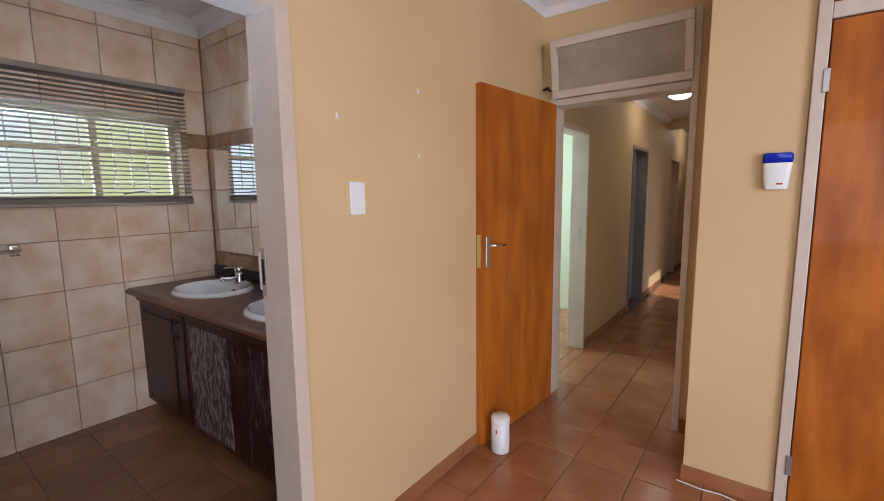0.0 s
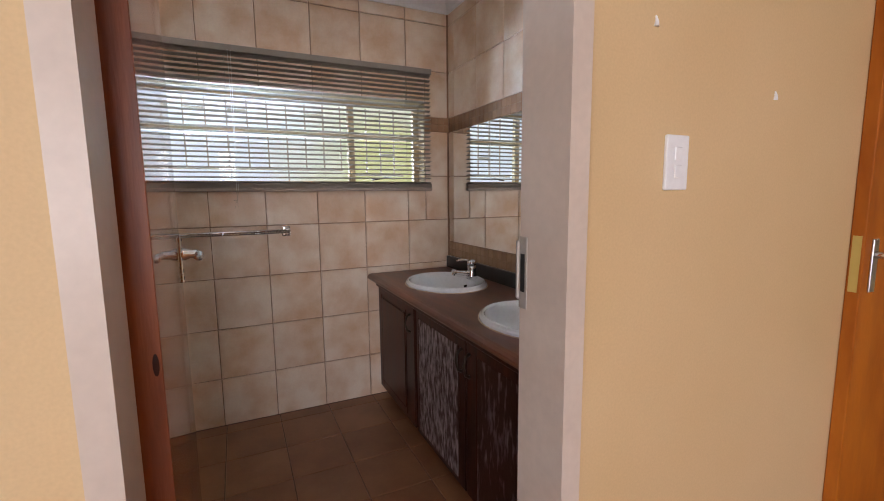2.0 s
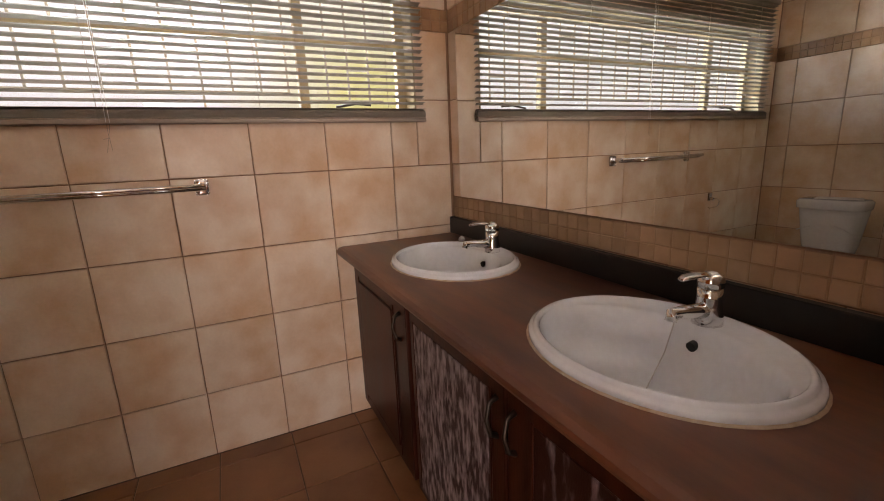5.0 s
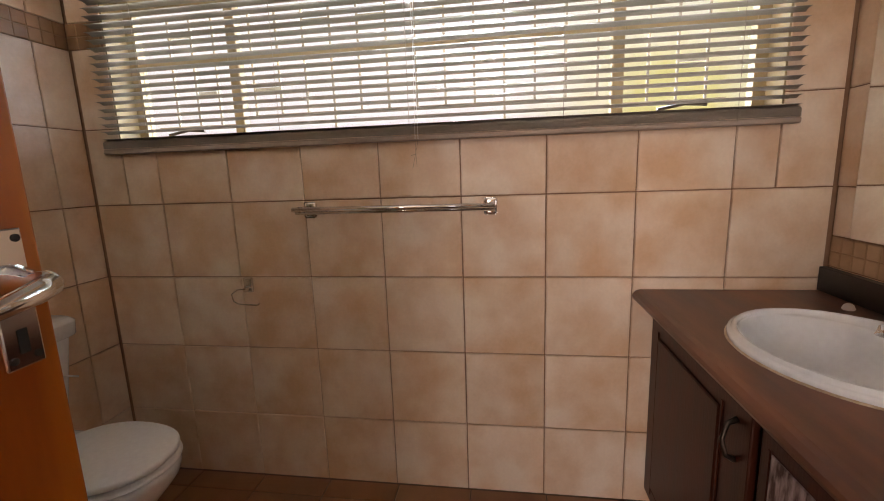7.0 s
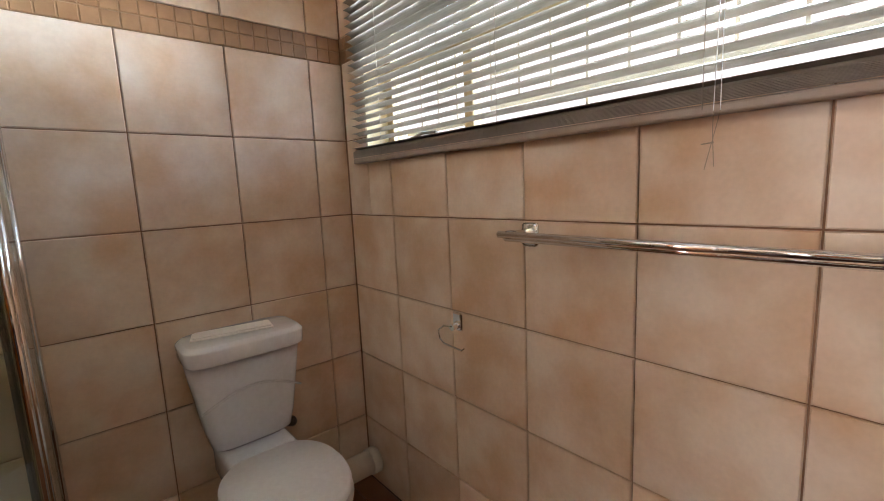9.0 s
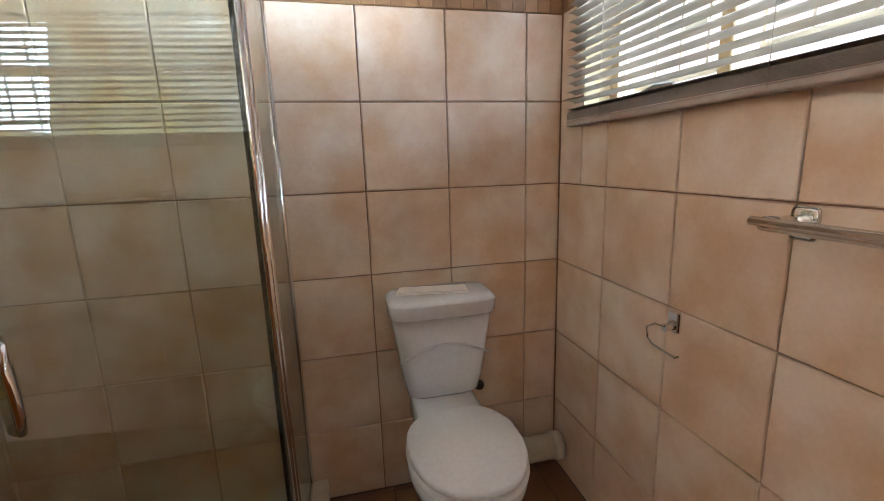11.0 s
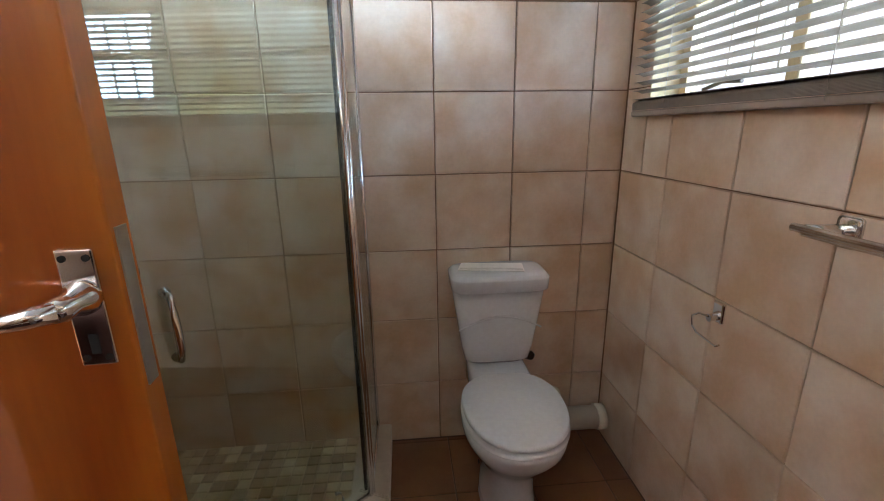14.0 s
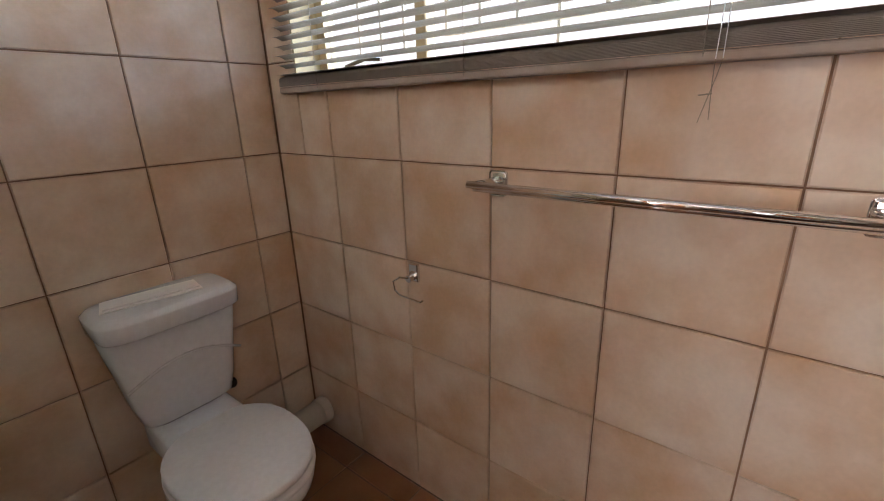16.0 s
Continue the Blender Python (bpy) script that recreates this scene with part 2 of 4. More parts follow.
def tube(points, radius, n=12, bm=None, closed=False, flat=1.0):
    """A round bar along a path."""
    pts = [Vector(p) for p in points]
    rings = []
    for i, p in enumerate(pts):
        a = pts[i - 1] if i or closed else p
        b = pts[(i + 1) % len(pts)] if i + 1 < len(pts) or closed else p
        d = (b - a).normalized()
        u = d.cross(Vector((0.13, 0.21, 0.97)) if abs(d.z) < 0.9 else Vector((1, 0.1, 0))).normalized()
        w = d.cross(u)
        r = radius[i] if isinstance(radius, (list, tuple)) else radius
        rings.append([p + r * (math.cos(2 * math.pi * k / n) * u + flat * math.sin(2 * math.pi * k / n) * w) for k in range(n)])
    if closed:
        return loft(rings + [rings[0]], False, bm)
    return loft(rings, True, bm)


def wall(name, cuts, m, label=""):
    """A wall or slab out of butted boxes."""
    bm = bmesh.new()
    for c in cuts:
        box(*c, bm=bm)
    return tagged(part(name, bm, m), label, kind="structure")


# ---- the shells ----
XW, XE, YS, YN = -3.20, -1.25, -1.06, 1.66   # bathroom faces of its tiles
XB = -1.112                                   # bedroom face of the shared wall
CEIL = 2.66
DW = 2.90                                    # bedroom face of the passage door wall
G = 0.008                                    # thickness of a tile
DY0, DY1, DH = 0.108, 0.930, 2.05              # bathroom doorway
WY0, WY1, WZ0, WZ1 = -0.90, 1.48, 1.42, 1.98  # window opening

wall("wall_window", [(XW - 0.145, XW - G, YS - 0.2, WY0, 0, CEIL), (XW - 0.145, XW - G, WY1, YN + 0.2, 0, CEIL),
                     (XW - 0.145, XW - G, WY0, WY1, 0, WZ0), (XW - 0.145, XW - G, WY0, WY1, WZ1, CEIL)], M_grout, "tiled bathroom wall with a wide window")
wall("wall_mirror_side", [(XW - G, XE + G, YN + G, YN + 0.15, 0, CEIL)], M_grout, "tiled bathroom wall behind the vanity")
wall("wall_toilet_side", [(XW - G, XE + G, YS - 0.15, YS - G, 0, CEIL)], M_grout, "tiled bathroom wall behind the toilet")
wall("wall_shared", [(XE + G, XB, -2.8, DY0, 0, CEIL), (XE + G, XB, DY1, DW, 0, CEIL), (XE + G, XB, DY0, DY1, DH, CEIL)], M_yellow, "yellow painted wall with the bathroom doorway")
wall("wall_bathroom_lining", [(XE, XE + G, YS, DY0, 0, CEIL), (XE, XE + G, DY1, YN, 0, CEIL), (XE, XE + G, DY0, DY1, DH, CEIL)], M_grout, "tiled inner face of the bathroom doorway wall")
wall("ceiling_bathroom", [(XW - 0.2, XE + 0.05, YS - 0.1, YN + 0.1, CEIL, CEIL + 0.08)], M_ceiling, "white painted bathroom ceiling")
wall("floor_bathroom", [(XW - 0.1, XB, YS - 0.1, YN + 0.1, -0.12, -0.004)], M_floor_grout, "dark grout bed of the bathroom floor")
wall("floor_bedroom", [(XB, 3.6, -2.9, 10.2, -0.12, -0.004), (-3.3, XB, 2.9, 10.2, -0.12, -0.004)], M_floor_grout, "dark grout bed of the bedroom and passage floor")
wall("wall_passage_door", [(XB - 0.1, -1.05, DW, DW + 0.12, 0, 2.66), (-0.2, 3.6, DW, DW + 0.12, 0, 2.66), (-1.05, -0.2, DW, DW + 0.12, 2.42, 2.66)], M_yellow, "yellow wall with the passage door")
wall("wall_pier", [(-0.11, 0.25, 2.41, DW, 0, 2.66)], M_yellow, "yellow pier beside the built-in cupboard")
# Openings in these two unseen walls are made up to let light in.
wall("wall_bedroom_south", [(XB, 0.4, -2.9, -2.8, 0, 2.66), (2.6, 3.6, -2.9, -2.8, 0, 2.66), (0.4, 2.6, -2.9, -2.8, 0, 0.75), (0.4, 2.6, -2.9, -2.8, 2.25, 2.66)], M_yellow, "unseen yellow bedroom wall with an opening added for light")
wall("wall_bedroom_east", [(3.4, 3.55, -2.8, -1.9, 0, 2.66), (3.4, 3.55, 0.5, DW, 0, 2.66), (3.4, 3.55, -1.9, 0.5, 0, 0.7), (3.4, 3.55, -1.9, 0.5, 2.3, 2.66)], M_yellow, "unseen yellow bedroom side wall with an opening added for light")
wall("ceiling_bedroom", [(XB - 0.1, 3.6, -2.9, DW + 0.1, 2.66, 2.74)], M_ceiling, "white bedroom ceiling")
XP = -1.15   # passage wall
PC, PE, PH = 2.52, 10.0, 1.97   # passage ceiling, end and door heights
DOORS = ((3.16, 3.95), (5.52, 6.25), (7.95, 8.7))
runs = [DW + 0.12] + [y for d in DOORS for y in d] + [PE]
wall("wall_passage_left", [(XP - 0.12, XP, runs[k], runs[k + 1], 0, PC) for k in (0, 2, 4, 6)] + [(XP - 0.12, XP, a, b, PH, PC) for a, b in DOORS], M_yellow, "yellow passage wall with three doorways")
wall("wall_passage_right", [(-0.05, 0.07, DW + 0.12, 6.1, 0, PC), (-0.05, 0.07, 7.0, PE, 0, PC), (-0.05, 0.07, 6.1, 7.0, 2.05, PC)], M_yellow, "yellow passage wall")
wall("wall_passage_end", [(XP, -0.05, PE, PE + 0.12, 0, PC)], M_yellow, "yellow end wall of the passage")
wall("ceiling_passage", [(XP - 0.1, 0.07, DW + 0.12, PE + 0.1, PC, PC + 0.08)], M_ceiling, "white passage ceiling")
wall("beam_passage", [(XP, -0.05, 7.55, 7.7, PC - 0.14, PC)], M_yellow, "yellow downstand beam across the passage")
wall("wall_side_room", [(-3.3, -3.2, 2.95, 5.3, 0, 2.6), (-3.2, XP - 0.12, 2.95, 3.05, 0, 2.6), (-3.2, XP - 0.12, 5.2, 5.3, 0, 2.6)], mat("pale_green_wall_paint", (0.6, 0.66, 0.5), 0.6, bump=0.05), "pale green walls of the room off the passage")
wall("ceiling_side_room", [(-3.3, XP - 0.12, 2.95, 5.3, 2.6, 2.68)], M_ceiling, "white ceiling of the side room")
wall("wall_cupboard_behind", [(XP - 0.5, XP - 0.12, 5.4, 6.4, 0, 2.6)], M_grey_door, "grey closed passage doorway")
wall("wall_far_room", [(XP - 0.6, XP - 0.12, 7.8, 8.85, 0, 2.6)], M_white, "white closed passage doorway")


def cornice(name, x0, x1, y0, y1, z, r, sides, label):
    """A coved cornice along the sides named of a rectangle."""
    prof = [(0, -r), (0.006, -r), (0.012, -r * 0.8), (r * 0.35, -r * 0.45), (r * 0.8, -0.014), (r, -0.008), (r, 0), (0, 0)]
    bm = bmesh.new()
    for s in sides:
        if s in "WE":
            x, d = (x0, 1) if s == "W" else (x1, -1)
            loft([[(x + d * a, y, z + h) for a, h in prof] for y in (y0, y1)], bm=bm)
        else:
            y, d = (y0, 1) if s == "S" else (y1, -1)
            loft([[(x, y + d * a, z + h) for a, h in prof] for x in (x0, x1)], bm=bm)
    return tagged(part(name, bm, M_ceiling), label, "cornice", kind="structure")


cornice("cornice_bathroom", XW, XE, YS, YN, CEIL, 0.1, "WNSE", "white coved cornice round the bathroom ceiling")
cornice("cornice_bedroom", XB, 3.4, -2.8, DW, CEIL, 0.085, "WNSE", "white coved cornice round the bedroom ceiling")
cornice("cornice_passage", XP, -0.05, DW + 0.12, 7.55, PC, 0.085, "WE", "white coved cornice along the passage ceiling")

# ---- doorway of the bathroom ----
def steel_frame(name, x0, x1, y0, y1, h, label, stop_at):
    """A pressed steel door frame through a wall that stands along y: lips on both faces and a door stop."""
    t = thing(name, (0, 0, 0), label, "door frame", kind="structure")
    for a, d, seat, stop, lip in ((y0, 1, -0.012, 0.0225, 0.022), (y1, -1, 0.04, 0.0405, 0.014)):
        prof = [(x0 - 0.012, a - d * lip), (x0 - 0.012, a + d * seat), (stop_at, a + d * seat), (stop_at, a + d * stop), (x1 + 0.012, a + d * stop), (x1 + 0.012, a - d * lip)]
        bm = loft([[(x, y, z) for x, y in prof] for z in (0, h)])
        bmesh.ops.bevel(bm, geom=[e for e in bm.edges if abs(e.verts[0].co.z - e.verts[1].co.z) > 1 and abs(e.verts[0].co.y - (a - d * lip)) < 0.002], offset=0.004, segments=2, affect="EDGES")
        part("jamb", bm, M_white, t)
    prof = [(x0 - 0.012, h + 0.02), (x0 - 0.012, h - 0.028), (stop_at, h - 0.028), (stop_at, h - 0.042), (x1 + 0.012, h - 0.042), (x1 + 0.012, h + 0.02)]
    part("head", loft([[(x, y, z) for x, z in prof] for y in (y0 + 0.0235, y1 - 0.0415)]), M_white, t)
    return t


frame_1 = steel_frame("door_frame_1", XE, XB, DY0, DY1, DH, "white painted steel door frame of the bathroom", XE + 0.04)
part("strike_plate", box(XE - 0.0135, XE + 0.016, DY1 - 0.0425, DY1 - 0.0395, 1.09, 1.26, 0.0008), M_plate, frame_1, "scratched steel strike plate")
part("strike_hole", box(XE - 0.006, XE + 0.009, DY1 - 0.0435, DY1 - 0.0422, 1.13, 1.22), M_dark, frame_1)
part("lip", box(XE - 0.024, XE - 0.0122, DY1 - 0.046, DY1 - 0.02, 1.11, 1.25, 0.003), M_plate, frame_1, "worn dark strike lip")


def lever_set(parent, x, y, z, out, back, side=1):
    """A lever handle on a long backplate; out: the way it stands off along y; back: the way the lever points along x."""
    pl = part("backplate", box(x - 0.019, x + 0.019, min(y, y + out * 0.006), max(y, y + out * 0.006), z - 0.085, z + 0.055, 0.002, 2), M_chrome, parent, "chrome backplate")
    for dx in (-0.012, 0.012):
        for dz in (-0.075, 0.045):
            part("screw", loft([[(x + dx + 0.004 * math.cos(k), y + out * s, z + dz + 0.004 * math.sin(k)) for k in [i * math.pi / 4 for i in range(8)]] for s in (0.006, 0.0075)]), M_dark, pl)
    bm = tube([(x, y + out * s, z) for s in (0.004, 0.012, 0.03, 0.045, 0.052)], [0.02, 0.02, 0.013, 0.014, 0.01], 16)
    tube([(x, y + out * 0.046, z), (x + back * 0.02, y + out * 0.056, z - 0.002), (x + back * 0.06, y + out * 0.058, z - 0.008), (x + back * 0.1, y + out * 0.054, z - 0.004), (x + back * 0.118, y + out * 0.046, z + 0.002)],
         [0.012, 0.011, 0.009, 0.008, 0.006], 12, bm)
    part("lever", bm, M_chrome, pl, "curved chrome lever", True)
    return pl


# open bathroom door, standing square to its wall
bd = thing("bathroom_door", (XE - 0.018, 0.141, 0.008), "varnished orange wooden door with a chrome lever, standing open", "door", turn=3)
leaf = part("leaf", box(-0.75, 0, -0.0225, 0.02, 0, 2.02, 0.003, 2), M_door, bd)
part("edge", box(0.0003, 0.004, -0.0225, 0.02, 0.001, 2.019, 0.001), M_raw, bd, "red-brown worn hinge edge")
lever_set(bd, -0.712, 0.02, 1.175, 1, 1)
lever_set(bd, -0.712, -0.0225, 1.175, -1, 1)
part("keyhole", box(-0.717, -0.707, 0.0262, 0.0268, 1.105, 1.13, 0.0002), M_dark, bd)
knot = part("knot", lathe([(0.003, 0.0), (0.010, 0.0002), (0.009, 0.0006), (0.003, 0.0012)], 14), M_vanity, bd, "dark knot in the door edge")
knot.matrix_local = pose(0.0041, 0.011, 1.07, 0, 90, 0) @ Matrix.Diagonal((2.0, 0.5, 1, 1))
part("latch_plate", box(-0.752, -0.749, -0.011, 0.011, 1.05, 1.25), M_steel, bd)
for z in (0.22, 1.78):
    part("hinge", tube([(0.0095, -0.024, z), (0.0095, -0.024, z + 0.1)], 0.007, 10), M_steel, bd)

# ---- window ----
win = thing("window_1", (XW - 0.12, 0, 0), "cream steel casement window with burglar bars", "window", kind="structure")
fr = bmesh.new()
for y0, y1, z0, z1 in ((WY0, WY0 + 0.045, WZ0, WZ1), (WY1 - 0.045, WY1, WZ0, WZ1), (WY0 + 0.045, WY1 - 0.045, WZ0, WZ0 + 0.035), (WY0 + 0.045, WY1 - 0.045, WZ1 - 0.035, WZ1)):
    box(-0.02, 0.02, y0, y1, z0, z1, bm=fr)
part("window_frame", fr, M_frame, win)
for y in (-0.44, 1.0):
    part("mullion", box(-0.022, 0.022, y - 0.02, y + 0.02, WZ0 + 0.035, WZ1 - 0.035, 0.003), M_frame, win)
TZ = 1.745
for y0, y1 in ((WY0 + 0.045, -0.46), (-0.42, 0.98), (1.02, WY1 - 0.045)):
    part("transom", box(-0.02, 0.02, y0, y1, TZ - 0.015, TZ + 0.015, 0.003), M_frame, win)
    for z0, z1 in ((WZ0 + 0.035, TZ - 0.015), (TZ + 0.015, WZ1 - 0.035)):
        pane = part("pane", box(-0.003, 0.003, y0, y1, z0, z1), M_window_glass, win)
        pane.visible_shadow = False
PB = 0.112
def bar(y0, y1, z0, z1, x=-0.048):
    part("burglar_bar", box(x - 0.004, x + 0.004, y0, y1, z0, z1), M_bar, win)


for k in range(13):
    y = -0.4 + PB * k
    bar(y - 0.004, y + 0.004, 1.535, WZ1 - 0.04)
    if k in (3, 9):
        bar(y - 0.004, y + 0.004, WZ0 + 0.036, 1.523)
bar(-0.405, 0.95, 1.523, 1.535, -0.046)
for k in (1, 3, 5, 7, 9, 11):
    bar(-0.395 + PB * k, -0.405 + PB * (k + 1), 1.763, 1.777)
for k in (2, 4, 6, 10):
    bar(-0.395 + PB * k, -0.405 + PB * (k + 1), 1.87, 1.884)
bar(-0.395, -0.405 + PB, 1.628, 1.64)
for y0, a, c in ((WY0 + 0.045, 1, 1.86), (1.02, 2, 1.64)):
    for k in (1, 2, 3):
        y = y0 + 0.098 * k
        bar(y - 0.004, y + 0.004, WZ0 + 0.085, WZ1 - 0.04)
    bar(y0 + 0.098 * a + 0.005, y0 + 0.098 * (a + 1) - 0.005, c - 0.007, c + 0.007)
    bar(y0 + 0.005, y0 + 0.36, WZ0 + 0.073, WZ0 + 0.085, -0.046)
bar(WY0 + 0.045 + 0.205, WY0 + 0.045 + 0.285, 1.628, 1.64)
for y in (-0.66, 1.22):
    part("stay", tube([(0.03, y - 0.09, WZ0 + 0.045), (0.035, y, WZ0 + 0.06), (0.03, y + 0.07, WZ0 + 0.055)], 0.006, 8), M_bronze, win)
part("window_sill", box(0.02, 0.112, WY0 + 0.008, WY1 - 0.008, WZ0 + 0.0065, WZ0 + 0.014, 0.002), M_frame, win)

# venetian blind over the opening
BY0, BY1, BZ0, BZ1, BX = -0.945, 1.515, 1.39, 2.185, XW + 0.0215
blind = thing("venetian_blind", (BX, 0, 0), "lowered taupe aluminium venetian blind with open slats", "blind")
part("headrail", box(-0.02, 0.022, BY0, BY1, BZ1 - 0.035, BZ1, 0.003, 2), M_slat, blind)
part("bottom_rail", box(-0.016, 0.016, BY0, BY1, BZ0, BZ0 + 0.02, 0.006, 3), M_rail, blind)
slat_bm = bmesh.new()
arc = [(-0.0172, -0.0022), (-0.009, 0.0004), (0, 0.0014), (0.009, 0.0004), (0.0172, -0.0022)]
prof = [(a, b + 0.0004) for a, b in arc] + [(a, b - 0.0004) for a, b in reversed(arc)]
loft([[(a, y, b) for a, b in prof] for y in (BY0 + 0.004, BY1 - 0.004)], bm=slat_bm)
slat0 = part("slat", slat_bm, M_slat, blind)
NS = 36
for k in range(NS):
    s = slat0 if k == 0 else slat0.copy()
    if k:
        scene.collection.objects.link(s)
    z = BZ0 + 0.0235 + k * 0.0024 if k < 10 else BZ0 + 0.056 + (k - 10) * (BZ1 - 0.045 - BZ0 - 0.056) / (NS - 11)
    s.parent = blind
    s.matrix_local = pose(0, 0, z + 0.005, 0, 18, 0) if k < 10 else pose(0, 0, z, 0, -12, 0)
for y in (-0.74, -0.2, 0.28, 0.8, 1.33):
    part("ladder_cord", tube([(0.0185, y, BZ0 + 0.01), (0.0185, y, BZ1 - 0.02)], 0.0009, 6), M_slat, blind)
bm = tube([(0.024, 0.30, BZ1 - 0.03), (0.022, 0.305, 1.7), (0.024, 0.30, 1.395)], 0.0008, 6)
tube([(0.024, 0.315, BZ1 - 0.03), (0.024, 0.31, 1.7), (0.022, 0.31, 1.395)], 0.0008, 6, bm)
part("pull_cord", bm, M_plastic, blind, "thin pale pull cords")
bm = tube([(0.024, 0.30, 1.395), (0.024, 0.30, 1.36), (0.018, 0.302, 1.30)], 0.0007, 6)
tube([(0.022, 0.31, 1.395), (0.022, 0.305, 1.37), (0.012, 0.285, 1.295)], 0.0007, 6, bm)
tube([(0.022, 0.282, 1.34), (0.022, 0.302, 1.342)], 0.0013, 6, bm)
part("cord_tail", bm, M_bar, blind, "frayed brown cord tails")

# ---- towel rail, roll holder ----
rail = thing("towel_rail", (XW, 0, 1.155), "chrome double-bar towel rail on the tiled wall", "towel rail")
for y in (-0.125, 0.555):
    br = part("bracket", box(0, 0.01, y - 0.024, y + 0.024, -0.032, 0.03, 0.009, 3), M_chrome, rail, smooth=True)
    part("arm", tube([(0.005, y, 0), (0.05, y, 0.004), (0.1, y, 0.008)], [0.016, 0.013, 0.01], 12), M_chrome, br, smooth=True)
for dx, dz in ((0.075, -0.004), (0.1, 0.008)):
    part("bar", tube([(dx, -0.15, dz), (dx, 0.57, dz)], 0.0085, 14), M_chrome, rail, smooth=True)
hold = thing("toilet_roll_holder", (XW, -0.415, 0.86), "empty chrome toilet roll holder on the tiled wall", "roll holder")
part("bracket", box(0, 0.012, -0.02, 0.02, -0.03, 0.03, 0.005, 2), M_chrome, hold)
part("arm", tube([(0.01, 0, -0.012), (0.035, 0, -0.014)], 0.011, 12), M_chrome, hold)
part("wire_loop", tube([(0.035, 0.0, -0.01), (0.04, -0.03, -0.012), (0.042, -0.055, -0.03), (0.042, -0.05, -0.058), (0.042, -0.03, -0.07), (0.042, 0.05, -0.074), (0.04, 0.06, -0.066)], 0.003, 8), M_chrome, hold)

# ---- vanity ----
FY = 1.14
def cabinet(name, x0, x1, doors, label):
    t = thing(name, (0, 0, 0), label, "cabinet")
    bm = box(x0, x1, FY, FY + 0.025, 0.075, 0.80)
    for a, b in ((x0, x0 + 0.018), (x1 - 0.018, x1)):
        box(a, b, FY + 0.0255, YN - 0.02, 0.075, 0.80, bm=bm)
    box(x0 + 0.019, x1 - 0.019, FY + 0.0255, YN - 0.02, 0.075, 0.095, bm=bm)
    box(x0, x1, FY + 0.07, FY + 0.09, 0, 0.0745, bm=bm)
    part("body", bm, M_vanity, t)
    for a, b, pa, pb, m, handle in doors:
        d = part("door", box(a, b, FY - 0.02, FY - 0.001, 0.07, 0.765, 0.004, 2), M_vanity, t)
        if m is M_vanity:
            part("panel", box(pa, pb, FY - 0.026, FY - 0.019, 0.13, 0.70, 0.006, 1), m, d)
        else:
            part("panel", box(pa, pb, FY - 0.0235, FY - 0.019, 0.10, 0.715, 0.002), m, d, "whitened worn panel")
        for e0, e1 in ((pa - 0.012, pa - 0.002), (pb + 0.002, pb + 0.012)):
            part("moulding", box(e0, e1, FY - 0.024, FY - 0.0195, 0.10, 0.72, 0.002), M_vanity, d)
        y = FY - 0.02
        part("handle", tube([(handle, y, 0.71), (handle, y - 0.02, 0.70), (handle, y - 0.03, 0.66), (handle, y - 0.02, 0.62), (handle, y, 0.61)], [0.008, 0.006, 0.0055, 0.006, 0.008], 10), M_bronze, d, "bowed dark bronze handle", True)
    return t


cabinet("vanity_cabinet", XW + 0.004, -2.535, [(XW + 0.012, -2.55, XW + 0.09, -2.68, M_vanity, -2.605)], "dark mahogany vanity cabinet with one panelled door")
cabinet("vanity_cabinet", -2.525, XE - 0.006, [(-2.515, -1.965, -2.475, -2.03, M_worn, -1.995), (-1.955, -1.405, -1.86, -1.475, M_faint, -1.925)], "dark mahogany vanity cabinet with two worn whitened doors")
top = thing("worktop", (0, 0, 0), "stained mahogany vanity worktop with scuffed rounded edge", "worktop")
CT = 0.848
prof = [(YN - 0.004, CT), (1.075, CT), (1.062, CT - 0.004), (1.052, CT - 0.014), (1.05, CT - 0.024), (1.055, CT - 0.034), (1.066, CT - 0.04), (1.085, CT - 0.045), (YN - 0.004, CT - 0.045)]
bm = loft([[(x, y, z) for y, z in prof] for x in (XW + 0.003, XE - 0.004)])
BAS = ((-2.655, 1.365), (-1.80, 1.365))
slab = part("slab", bm, M_worktop, top)
for bx, by in BAS:
    cutter = part("cutter", loft([ring(bx, by, z, 0.255, 0.205, 40) for z in (CT - 0.1, CT + 0.1)]), M_worktop)
    mod = slab.modifiers.new("hole", "BOOLEAN")
    mod.operation, mod.object, mod.solver = "DIFFERENCE", cutter, "EXACT"
    bpy.context.view_layer.update()
    cut = bpy.data.meshes.new_from_object(slab.evaluated_get(bpy.context.evaluated_depsgraph_get()))
    slab.modifiers.clear()
    slab.data = cut
    bpy.data.objects.remove(cutter)
part("apron", box(XW + 0.006, XE - 0.006, 1.105, FY - 0.022, 0.762, CT - 0.0455, 0.004), M_vanity, top)
splash = part("backsplash", box(XW + 0.004, XE - 0.005, YN - 0.028, YN - 0.002, CT + 0.001, 0.93, 0.003, 2), M_black, top, "black stained backsplash")


